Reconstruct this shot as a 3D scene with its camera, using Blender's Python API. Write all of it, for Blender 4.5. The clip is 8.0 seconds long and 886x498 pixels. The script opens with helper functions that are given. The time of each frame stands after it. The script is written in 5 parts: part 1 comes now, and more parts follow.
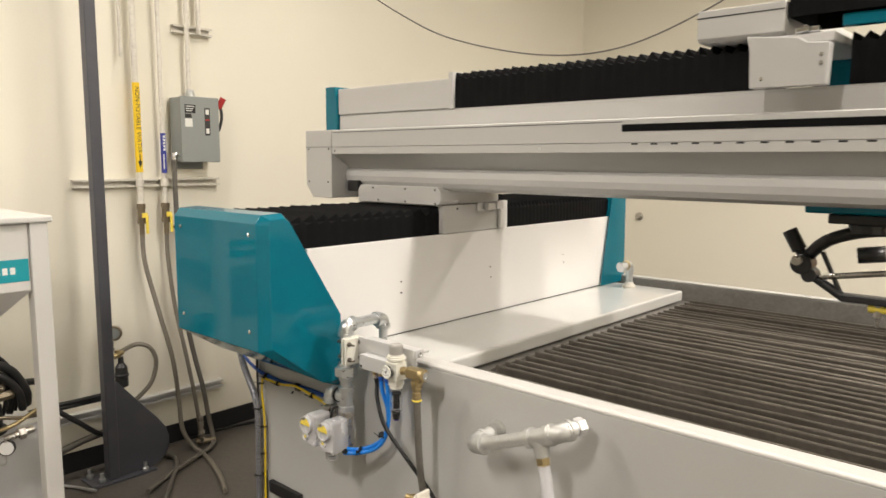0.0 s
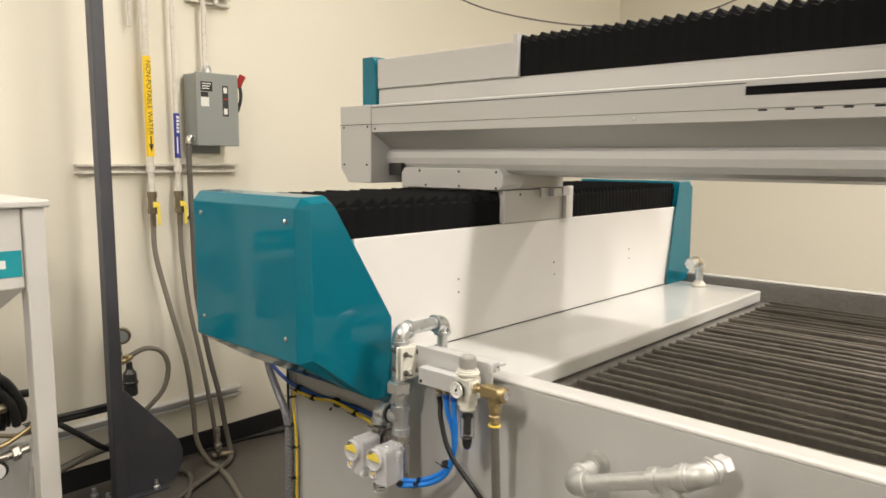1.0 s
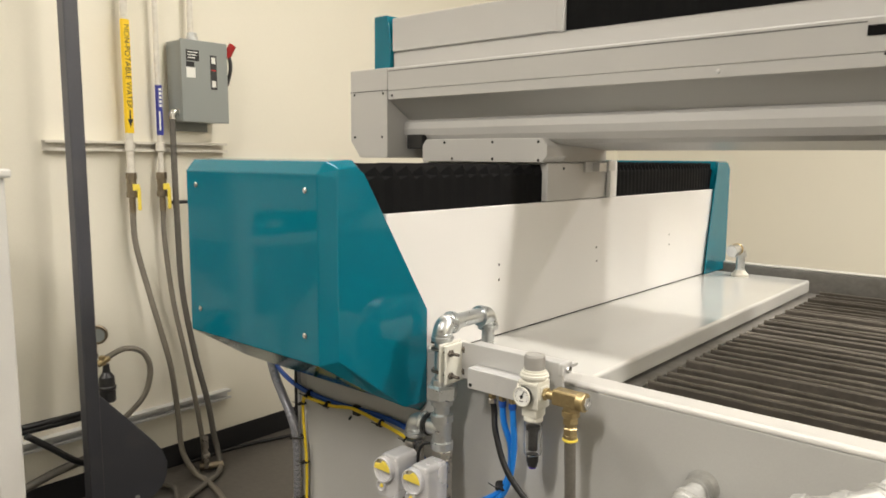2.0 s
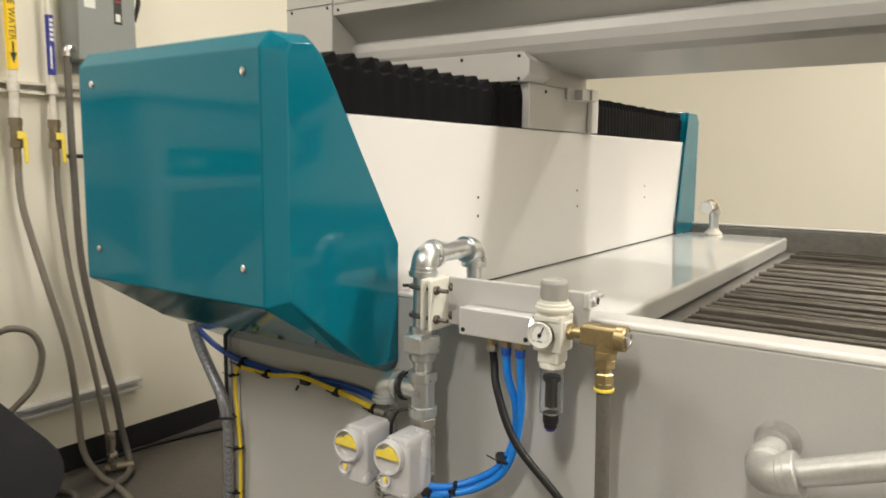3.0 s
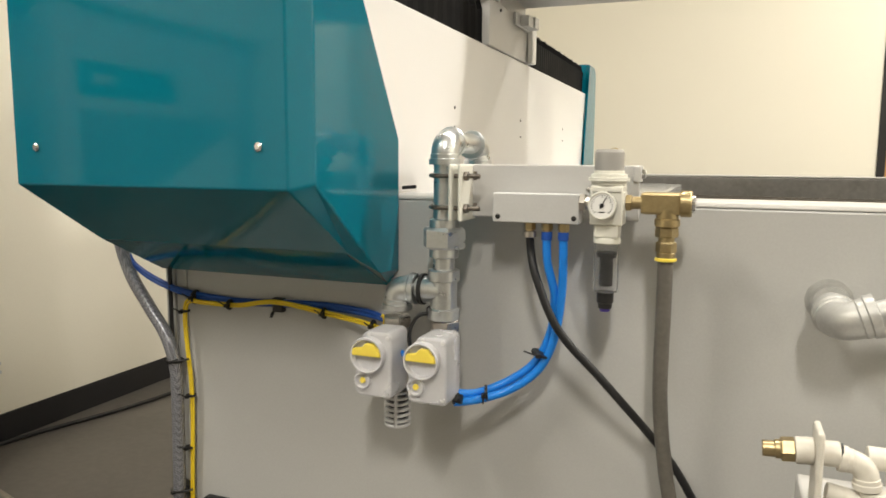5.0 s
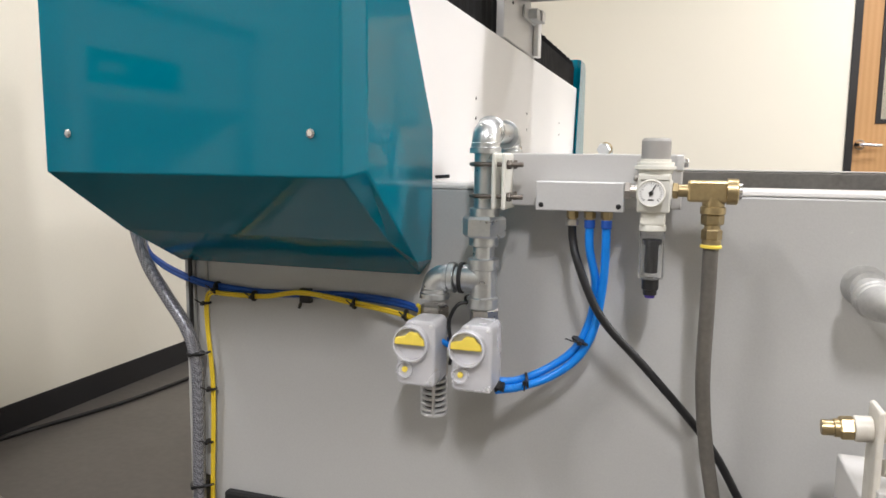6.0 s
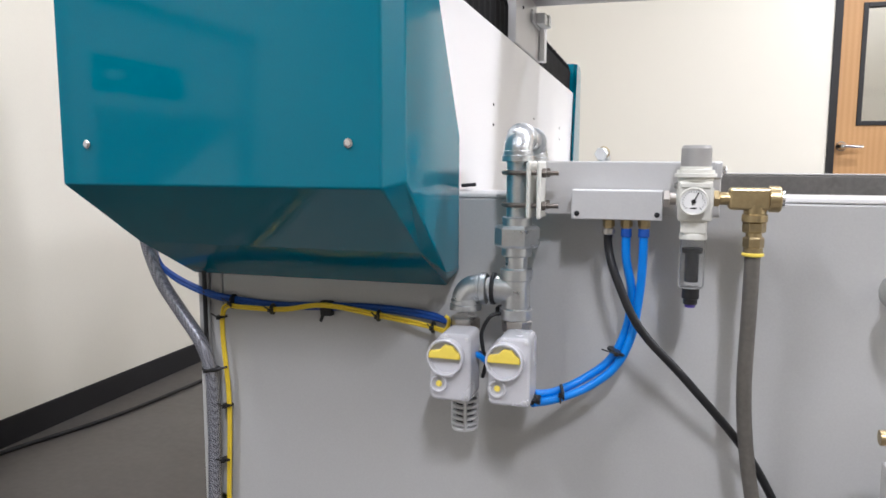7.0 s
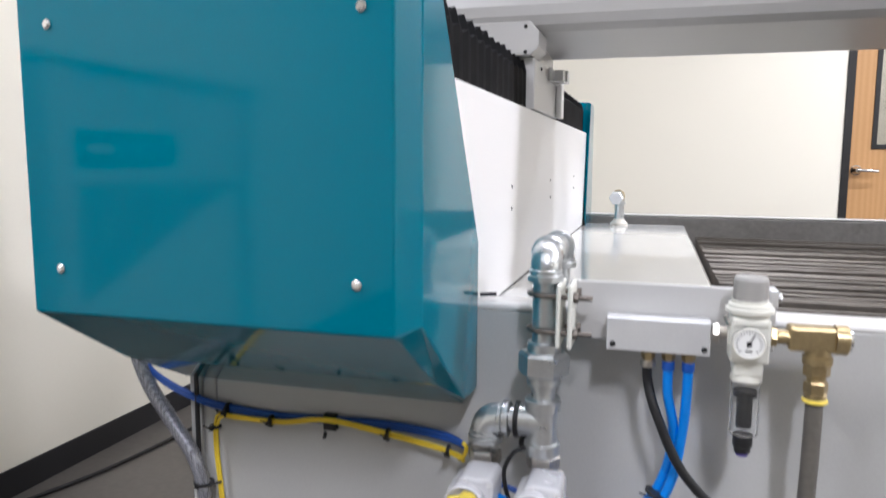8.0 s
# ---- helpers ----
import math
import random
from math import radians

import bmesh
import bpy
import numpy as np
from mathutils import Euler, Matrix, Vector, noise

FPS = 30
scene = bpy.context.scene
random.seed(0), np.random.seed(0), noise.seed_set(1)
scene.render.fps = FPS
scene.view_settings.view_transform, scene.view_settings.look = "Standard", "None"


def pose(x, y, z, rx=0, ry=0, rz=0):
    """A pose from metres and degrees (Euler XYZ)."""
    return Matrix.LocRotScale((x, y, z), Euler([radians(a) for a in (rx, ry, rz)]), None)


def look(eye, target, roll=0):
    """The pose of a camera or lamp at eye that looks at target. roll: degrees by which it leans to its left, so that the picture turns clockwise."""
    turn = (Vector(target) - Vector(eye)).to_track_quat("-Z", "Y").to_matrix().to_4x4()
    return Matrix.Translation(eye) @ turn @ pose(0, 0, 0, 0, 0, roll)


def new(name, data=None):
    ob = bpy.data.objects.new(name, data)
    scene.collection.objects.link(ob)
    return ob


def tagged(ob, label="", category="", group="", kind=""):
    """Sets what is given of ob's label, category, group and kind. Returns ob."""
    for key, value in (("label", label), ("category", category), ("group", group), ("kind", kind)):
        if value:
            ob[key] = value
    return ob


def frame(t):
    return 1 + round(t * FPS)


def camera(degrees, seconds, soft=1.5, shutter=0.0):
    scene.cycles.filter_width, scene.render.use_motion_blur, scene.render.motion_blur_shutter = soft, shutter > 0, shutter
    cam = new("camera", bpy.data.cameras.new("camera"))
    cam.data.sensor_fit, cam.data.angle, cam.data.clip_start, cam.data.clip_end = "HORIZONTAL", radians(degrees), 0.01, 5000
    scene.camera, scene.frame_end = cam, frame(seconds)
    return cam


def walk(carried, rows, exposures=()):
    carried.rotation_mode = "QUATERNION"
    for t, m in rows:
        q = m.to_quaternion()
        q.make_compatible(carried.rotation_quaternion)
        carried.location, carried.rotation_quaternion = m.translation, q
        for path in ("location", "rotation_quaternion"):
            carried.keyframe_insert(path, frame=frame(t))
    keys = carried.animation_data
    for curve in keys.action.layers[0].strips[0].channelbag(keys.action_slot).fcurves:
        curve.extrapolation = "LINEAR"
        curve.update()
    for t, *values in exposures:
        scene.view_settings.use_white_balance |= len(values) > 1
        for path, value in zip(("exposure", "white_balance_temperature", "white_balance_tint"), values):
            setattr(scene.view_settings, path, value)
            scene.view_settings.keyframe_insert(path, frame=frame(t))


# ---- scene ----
cam = camera(63.1, 8.0, soft=1.6, shutter=0.4)
PATH = [
    (0, (-0.048, -0.074, 1.511), (-1.388, 1.39, 1.266), 0.2),
    (0.5, (-0.229, -0.015, 1.485), (-1.582, 1.437, 1.241), 0.2),
    (1, (-0.427, 0.081, 1.445), (-1.779, 1.534, 1.195), 0.3),
    (1.2, (-0.498, 0.101, 1.445), (-1.846, 1.557, 1.193), 0.3),
    (2.3, (-0.833, 0.255, 1.302), (-2.098, 1.783, 1.052), 0.5),
    (2.5, (-0.888, 0.297, 1.263), (-2.12, 1.853, 1.015), 0.6),
    (3, (-1.03, 0.373, 1.167), (-2.159, 2.005, 0.921), 0.6),
    (3.5, (-1.103, 0.395, 1.083), (-2.097, 2.114, 0.843), 0.5),
    (4, (-1.16, 0.352, 1.015), (-2.034, 2.135, 0.778), 0.6),
    (4.5, (-1.248, 0.321, 0.998), (-2.019, 2.152, 0.759), 0.6),
    (5, (-1.326, 0.297, 0.984), (-2.044, 2.148, 0.741), 0.4),
    (6.3, (-1.468, 0.245, 0.966), (-2.058, 2.14, 0.721), 0.5),
    (6.5, (-1.489, 0.242, 0.963), (-2.064, 2.143, 0.723), 0.3),
    (7, (-1.525, 0.254, 0.978), (-2.079, 2.16, 0.737), 0.2),
    (7.5, (-1.557, 0.306, 1.017), (-2.111, 2.213, 0.773), 0.3),
    (8, (-1.585, 0.376, 1.134), (-2.142, 2.281, 0.892), 0.3),
]

EXPOSURES = [(0.0, -0.09, 6850, 12.5), (1.2, -0.10, 6850, 11.5), (2.3, -0.12, 6800, 10), (3.4, -0.06, 6850, 9.5), (5.2, 0.10, 6850, 9), (6.3, 0.17, 5850, 16), (8.0, 0.17, 5650, 16.5)]
walk(cam, [(t, look(eye, target, roll)) for t, eye, target, roll in PATH], EXPOSURES)

# ---------------------------------------------------------------- light
world = bpy.data.worlds.new("room_world")
scene.world = world
world.use_nodes = True
world.node_tree.nodes["Background"].inputs["Color"].default_value = (0.9, 0.92, 1.0, 1)
world.node_tree.nodes["Background"].inputs["Strength"].default_value = 0.1


def area_lamp(x, y, z, sx, sy, watts, colour=(1.0, 0.965, 0.91)):
    data = bpy.data.lights.new("unseen_lamp", "AREA")
    data.shape, data.size, data.size_y, data.energy, data.color = "RECTANGLE", sx, sy, watts, colour
    lamp = new("unseen_lamp", data)
    lamp.location = (x, y, z)
    return lamp


# All out of view; the third is an added fill for west wall and pump.
LIGHTS = [(-0.9, 2.1, 3.46, 3.4, 0.14, 70), (-0.8, -1.6, 3.46, 0.16, 0.9, 106), (-3.1, -0.7, 3.46, 0.2, 1.2, 54), (0.4, 4.3, 3.46, 1.2, 0.16, 64), (2.1, 2.12, 3.46, 0.9, 0.22, 138), (2.3, -1.0, 3.46, 0.2, 1.0, 30)]
for lx, ly, lz, sx, sy, watts in LIGHTS:
    area_lamp(lx, ly, lz, sx, sy, watts)


# ---------------------------------------------------------------- materials
def material(name, colour, rough=0.5, metal=0.0, vary=0.06, coarse=3.0, fine=60.0, bump=0.05, dirt=0.0, dirt_colour=(0.2, 0.17, 0.13), transmission=0.0, coat=0.0, rough_vary=0.1, ior=1.45, island=0.0):
    m = bpy.data.materials.new(name)
    m.use_nodes = True
    nt = m.node_tree
    n, l = nt.nodes, nt.links
    p = n["Principled BSDF"]
    geo = n.new("ShaderNodeNewGeometry")
    big, small = n.new("ShaderNodeTexNoise"), n.new("ShaderNodeTexNoise")
    big.inputs["Scale"].default_value, small.inputs["Scale"].default_value = coarse, fine
    big.inputs["Detail"].default_value, small.inputs["Detail"].default_value = 4, 3
    for t in (big, small):
        l.new(geo.outputs["Position"], t.inputs["Vector"])
    add = n.new("ShaderNodeMath")
    add.operation = "ADD"
    l.new(big.outputs["Fac"], add.inputs[0])
    l.new(small.outputs["Fac"], add.inputs[1])
    span = n.new("ShaderNodeMapRange")
    span.inputs["From Min"].default_value, span.inputs["From Max"].default_value = 0.6, 1.4
    span.inputs["To Min"].default_value, span.inputs["To Max"].default_value = 1 - vary, 1 + vary
    l.new(add.outputs[0], span.inputs["Value"])
    value = span.outputs["Result"]
    hsv = n.new("ShaderNodeHueSaturation")
    hsv.inputs["Color"].default_value = (*colour, 1)
    if island:
        info = n.new("ShaderNodeObjectInfo")
        rnd = n.new("ShaderNodeMapRange")
        rnd.inputs["To Min"].default_value, rnd.inputs["To Max"].default_value = 1 - island, 1 + island
        l.new(info.outputs["Random"], rnd.inputs["Value"])
        mul = n.new("ShaderNodeMath")
        mul.operation = "MULTIPLY"
        l.new(value, mul.inputs[0])
        l.new(rnd.outputs["Result"], mul.inputs[1])
        value = mul.outputs[0]
    l.new(value, hsv.inputs["Value"])
    colour_out = hsv.outputs["Color"]
    if dirt:
        spots = n.new("ShaderNodeTexNoise")
        spots.inputs["Scale"].default_value, spots.inputs["Detail"].default_value = coarse * 2.7, 6
        l.new(geo.outputs["Position"], spots.inputs["Vector"])
        ramp = n.new("ShaderNodeMapRange")
        ramp.inputs["From Min"].default_value, ramp.inputs["From Max"].default_value = 0.52, 0.75
        ramp.inputs["To Max"].default_value = dirt
        l.new(spots.outputs["Fac"], ramp.inputs["Value"])
        mix = n.new("ShaderNodeMix")
        mix.data_type = "RGBA"
        l.new(ramp.outputs["Result"], mix.inputs["Factor"])
        l.new(colour_out, mix.inputs["A"])
        mix.inputs["B"].default_value = (*dirt_colour, 1)
        colour_out = mix.outputs["Result"]
    l.new(colour_out, p.inputs["Base Color"])
    rr = n.new("ShaderNodeMapRange")
    rr.inputs["From Min"].default_value, rr.inputs["From Max"].default_value = 0.3, 0.7
    rr.inputs["To Min"].default_value, rr.inputs["To Max"].default_value = rough * (1 - rough_vary), rough * (1 + rough_vary)
    l.new(big.outputs["Fac"], rr.inputs["Value"])
    l.new(rr.outputs["Result"], p.inputs["Roughness"])
    p.inputs["Metallic"].default_value = metal
    p.inputs["Transmission Weight"].default_value = transmission
    p.inputs["Coat Weight"].default_value = coat
    p.inputs["IOR"].default_value = ior
    if bump:
        b = n.new("ShaderNodeBump")
        b.inputs["Strength"].default_value, b.inputs["Distance"].default_value = bump, 0.002
        l.new(small.outputs["Fac"], b.inputs["Height"])
        l.new(b.outputs["Normal"], p.inputs["Normal"])
    return m


M = {
    "wall": material("cream_wall_paint", (0.80, 0.765, 0.66), 0.62, vary=0.025, coarse=0.8, fine=220, bump=0.12),
    "ceiling": material("ceiling_paint", (0.80, 0.79, 0.76), 0.8, vary=0.03, bump=0.1),
    "floor": material("sealed_concrete", (0.105, 0.095, 0.085), 0.4, vary=0.2, coarse=2.2, fine=40, bump=0.05, dirt=0.35, dirt_colour=(0.09, 0.08, 0.07), rough_vary=0.3),
    "base": material("black_vinyl_base", (0.018, 0.018, 0.02), 0.45, vary=0.1, bump=0.05),
    "teal": material("teal_powder_coat", (0.0, 0.142, 0.206), 0.085, vary=0.04, coarse=2, fine=500, bump=0.012, rough_vary=0.2, ior=1.37),
    "white": material("white_powder_coat", (0.78, 0.77, 0.76), 0.34, vary=0.02, coarse=2, fine=500, bump=0.05),
    "grey": material("light_grey_powder_coat", (0.50, 0.495, 0.485), 0.32, vary=0.03, coarse=2.5, fine=420, bump=0.08),
    "tank": material("grey_tank_paint", (0.47, 0.47, 0.457), 0.34, vary=0.05, coarse=1.6, fine=300, bump=0.1, dirt=0.12, dirt_colour=(0.38, 0.36, 0.33)),
    "rim": material("white_tank_rim_paint", (0.56, 0.55, 0.53), 0.3, vary=0.04, coarse=5, fine=300, bump=0.06, dirt=0.2, dirt_colour=(0.5, 0.47, 0.42)),
    "plate": material("glossy_grey_plate_paint", (0.62, 0.62, 0.60), 0.1, vary=0.03, coarse=3, fine=350, bump=0.015, rough_vary=0.35, coat=0.3),
    "tank_inside": material("wet_tank_inside", (0.2, 0.19, 0.175), 0.4, vary=0.2, coarse=6, bump=0.1, dirt=0.4, dirt_colour=(0.08, 0.07, 0.055)),
    "slat": material("galvanised_slat", (0.172, 0.154, 0.132), 0.36, metal=0.5, vary=0.22, coarse=9, fine=70, bump=0.15, dirt=0.5, dirt_colour=(0.10, 0.085, 0.065), island=0.15),
    "water": material("murky_water", (0.012, 0.011, 0.009), 0.25, vary=0.2, coarse=3, bump=0.08),
    "bellows": material("black_bellows_fabric", (0.005, 0.005, 0.0055), 0.8, vary=0.2, coarse=12, fine=300, bump=0.15, ior=1.22),
    "black": material("black_rubber", (0.014, 0.014, 0.015), 0.42, vary=0.15, coarse=12, fine=200, bump=0.1),
    "galv": material("galvanised_iron", (0.62, 0.64, 0.65), 0.31, metal=0.92, vary=0.08, coarse=60, fine=260, bump=0.08, rough_vary=0.15),
    "dull_galv": material("dull_galvanised_iron", (0.50, 0.50, 0.485), 0.46, metal=0.6, vary=0.1, coarse=50, fine=200, bump=0.1, dirt=0.15, dirt_colour=(0.3, 0.29, 0.27)),
    "steel": material("stainless_steel", (0.55, 0.52, 0.48), 0.28, metal=1.0, vary=0.1, coarse=30, fine=300, bump=0.05),
    "brass": material("brass", (0.45, 0.355, 0.195), 0.34, metal=0.9, vary=0.14, coarse=40, fine=200, bump=0.06, dirt=0.25, dirt_colour=(0.3, 0.2, 0.08)),
    "alu": material("brushed_aluminium", (0.62, 0.62, 0.62), 0.42, metal=0.35, vary=0.04, coarse=20, fine=300, bump=0.04),
    "bolt": material("oily_dark_steel", (0.17, 0.15, 0.13), 0.4, metal=0.85, vary=0.15, coarse=60, fine=400, bump=0.1),
    "chrome": material("chrome", (0.75, 0.75, 0.75), 0.12, metal=1.0, vary=0.03, bump=0.0),
    "blue": material("blue_air_tube", (0.01, 0.22, 0.75), 0.3, vary=0.08, coarse=20, bump=0.02),
    "blue_cable": material("dark_blue_cable", (0.01, 0.07, 0.34), 0.4, vary=0.1, coarse=20, bump=0.05),
    "yellow": material("yellow_cable", (0.80, 0.58, 0.03), 0.4, vary=0.08, coarse=20, bump=0.05),
    "yellow_knob": material("yellow_indicator", (0.86, 0.68, 0.10), 0.35, vary=0.05, coarse=30, bump=0.03),
    "label_yellow": material("yellow_label", (0.86, 0.58, 0.02), 0.5, vary=0.03, bump=0.02),
    "label_blue": material("blue_label", (0.03, 0.04, 0.28), 0.5, vary=0.03, bump=0.02),
    "hose_grey": material("dusty_grey_hose", (0.125, 0.115, 0.10), 0.55, vary=0.18, coarse=15, fine=150, bump=0.12),
    "hose_tan": material("grey_tan_hose", (0.20, 0.18, 0.148), 0.5, vary=0.14, coarse=12, fine=150, bump=0.1),
    "cover": material("frosted_plastic", (0.90, 0.90, 0.93), 0.26, vary=0.03, coarse=20, fine=200, bump=0.03, transmission=0.46, ior=1.3),
    "clear": material("clear_polycarbonate", (0.97, 0.975, 0.98), 0.05, vary=0.01, bump=0.0, transmission=0.98, ior=1.06),
    "ivory": material("ivory_plastic", (0.72, 0.71, 0.64), 0.42, vary=0.03, coarse=20, bump=0.04),
    "knob_grey": material("grey_plastic_knob", (0.36, 0.35, 0.33), 0.45, vary=0.05, coarse=20, bump=0.06),
    "dial": material("gauge_face", (0.82, 0.82, 0.80), 0.4, vary=0.02, bump=0.0),
    "ink": material("black_ink", (0.015, 0.015, 0.015), 0.5, vary=0.02, bump=0.0),
    "paper": material("white_label", (0.78, 0.78, 0.75), 0.5, vary=0.03, bump=0.0),
    "purple": material("purple_plastic", (0.07, 0.04, 0.30), 0.4, vary=0.05, bump=0.0),
    "red": material("red_plastic", (0.42, 0.02, 0.02), 0.4, vary=0.05, bump=0.03),
    "pvc": material("white_pvc", (0.66, 0.63, 0.56), 0.4, vary=0.08, coarse=20, bump=0.04, dirt=0.4, dirt_colour=(0.42, 0.36, 0.28)),
    "switch_grey": material("grey_enamel", (0.27, 0.29, 0.28), 0.4, vary=0.04, coarse=5, fine=300, bump=0.06),
    "hopper": material("pale_grey_hopper_paint", (0.64, 0.625, 0.60), 0.38, vary=0.04, coarse=3, fine=300, bump=0.06, dirt=0.1, dirt_colour=(0.45, 0.42, 0.38)),
    "post": material("dark_grey_paint", (0.070, 0.072, 0.086), 0.42, vary=0.08, coarse=4, fine=200, bump=0.08, dirt=0.15, dirt_colour=(0.14, 0.13, 0.12)),
    "wood": None,
    "glass": material("window_glass", (0.95, 0.96, 0.95), 0.03, vary=0.0, bump=0.0, transmission=1.0),
    "frame_dark": material("dark_bronze_frame", (0.018, 0.017, 0.017), 0.42, vary=0.06, bump=0.05),
    "bronze": material("dull_bronze", (0.26, 0.215, 0.155), 0.4, metal=0.85, vary=0.15, coarse=40, fine=200, bump=0.06),
    "label_teal": material("teal_label", (0.0, 0.30, 0.36), 0.4, vary=0.03, bump=0.0),
    "carbon": material("dark_head_metal", (0.05, 0.05, 0.052), 0.35, metal=0.5, vary=0.15, coarse=30, bump=0.08),
    "braid": None,
}


def wood():
    m = material("oak_veneer", (0.48, 0.27, 0.11), 0.42, vary=0.06, coarse=2, fine=90, bump=0.05)
    n, l = m.node_tree.nodes, m.node_tree.links
    wave = n.new("ShaderNodeTexWave")
    wave.wave_type, wave.bands_direction = "BANDS", "X"
    wave.inputs["Scale"].default_value, wave.inputs["Distortion"].default_value = 9, 6
    wave.inputs["Detail"].default_value, wave.inputs["Detail Scale"].default_value = 3, 0.6
    geo = n.new("ShaderNodeNewGeometry")
    sc = n.new("ShaderNodeMapping")
    sc.inputs["Scale"].default_value = (1, 1, 0.12)
    l.new(geo.outputs["Position"], sc.inputs["Vector"])
    l.new(sc.outputs["Vector"], wave.inputs["Vector"])
    hsv = [x for x in n if x.type == "HUE_SAT"][0]
    mix = n.new("ShaderNodeMix")
    mix.data_type = "RGBA"
    mix.inputs["A"].default_value, mix.inputs["B"].default_value = (0.50, 0.285, 0.12, 1), (0.455, 0.25, 0.10, 1)
    l.new(wave.outputs["Fac"], mix.inputs["Factor"])
    l.new(mix.outputs["Result"], hsv.inputs["Color"])
    return m


def braid():
    m = material("braided_conduit", (0.30, 0.31, 0.34), 0.35, metal=0.5, vary=0.1, coarse=20, bump=0.0)
    n, l = m.node_tree.nodes, m.node_tree.links
    geo = n.new("ShaderNodeNewGeometry")
    checker = n.new("ShaderNodeTexChecker")
    checker.inputs["Scale"].default_value = 380
    turn = n.new("ShaderNodeMapping")
    turn.inputs["Rotation"].default_value = (0.5, 0.78, 0.3)
    l.new(geo.outputs["Position"], turn.inputs["Vector"])
    l.new(turn.outputs["Vector"], checker.inputs["Vector"])
    hsv = [x for x in n if x.type == "HUE_SAT"][0]
    checker.inputs["Color1"].default_value, checker.inputs["Color2"].default_value = (0.42, 0.43, 0.47, 1), (0.12, 0.12, 0.14, 1)
    l.new(checker.outputs["Color"], hsv.inputs["Color"])
    return m


M["wood"], M["braid"] = wood(), braid()


# ---------------------------------------------------------------- mesh helpers
def box(x0, y0, z0, x1, y1, z1, bevel=0.0, segments=2):
    bm = bmesh.new()
    bmesh.ops.create_cube(bm, size=1)
    for v in bm.verts:
        v.co = Vector(((x0 + x1) / 2 + v.co.x * (x1 - x0), (y0 + y1) / 2 + v.co.y * (y1 - y0), (z0 + z1) / 2 + v.co.z * (z1 - z0)))
    if bevel:
        bmesh.ops.bevel(bm, geom=bm.edges[:], offset=bevel, segments=segments, affect="EDGES", profile=0.5)
    return bm


def prism(profile, axis, a, b, bevel=0.0):
    """A polygon of two coordinates, drawn out along axis from a to b."""
    def place(p, q, s):
        return Vector({"x": (s, p, q), "y": (p, s, q), "z": (p, q, s)}[axis])
    bm = bmesh.new()
    lo = [bm.verts.new(place(p, q, a)) for p, q in profile]
    hi = [bm.verts.new(place(p, q, b)) for p, q in profile]
    bm.faces.new(lo)
    bm.faces.new(hi)
    for i in range(len(lo)):
        j = (i + 1) % len(lo)
        bm.faces.new((lo[i], lo[j], hi[j], hi[i]))
    bmesh.ops.recalc_face_normals(bm, faces=bm.faces[:])
    if bevel:
        bmesh.ops.bevel(bm, geom=bm.edges[:], offset=bevel, segments=2, affect="EDGES", profile=0.5)
    return bm


def frame_of(d):
    d = Vector(d).normalized()
    up = Vector((0, 0, 1)) if abs(d.z) < 0.9 else Vector((0, 1, 0))
    u = d.cross(up).normalized()
    return d, u, u.cross(d).normalized()


def lathe(p, d, rings, n=28, flat=False):
    """Rings of (distance along d, radius) turned about the line from p along d."""
    p = Vector(p)
    d, u, w = frame_of(d)
    bm = bmesh.new()
    loops = []
    for s, r in rings:
        loops.append([bm.verts.new(p + d * s + (u * math.cos(2 * math.pi * k / n) + w * math.sin(2 * math.pi * k / n)) * r) for k in range(n)])
    for a, b in zip(loops, loops[1:]):
        for k in range(n):
            f = bm.faces.new((a[k], a[(k + 1) % n], b[(k + 1) % n], b[k]))
            f.smooth = not flat
    bm.faces.new(loops[0])
    bm.faces.new(loops[-1])
    turn = [math.atan2(b[1] - a[1], b[0] - a[0]) for a, b in zip(rings, rings[1:])]
    creased = [True] + [abs(math.remainder(b - a, 2 * math.pi)) > 0.42 for a, b in zip(turn, turn[1:])] + [True]
    for loop, crease in zip(loops, creased):
        for k in range(n):
            if crease:
                bm.edges.get((loop[k], loop[(k + 1) % n])).smooth = False
    bmesh.ops.recalc_face_normals(bm, faces=bm.faces[:])
    return bm


def rod(p, q, r, n=26, edge=0.0):
    p, q = Vector(p), Vector(q)
    h = (q - p).length
    e = edge or min(r * 0.07, h * 0.2)
    return lathe(p, q - p, [(0, r - e), (e, r), (h - e, r), (h, r - e)], n)


def hexagon(p, q, r):
    p, q = Vector(p), Vector(q)
    h = (q - p).length
    return lathe(p, q - p, [(0, r * 0.9), (h * 0.12, r), (h * 0.88, r), (h, r * 0.9)], 6, flat=True)


def smooth_path(points, steps=8):
    pts = [Vector(p) for p in points]
    out = []
    for i in range(len(pts) - 1):
        p0, p1, p2, p3 = pts[max(i - 1, 0)], pts[i], pts[i + 1], pts[min(i + 2, len(pts) - 1)]
        for s in range(steps):
            t = s / steps
            out.append(0.5 * (2 * p1 + (p2 - p0) * t + (2 * p0 - 5 * p1 + 4 * p2 - p3) * t * t + (3 * p1 - p0 - 3 * p2 + p3) * t ** 3))
    out.append(pts[-1])
    return out


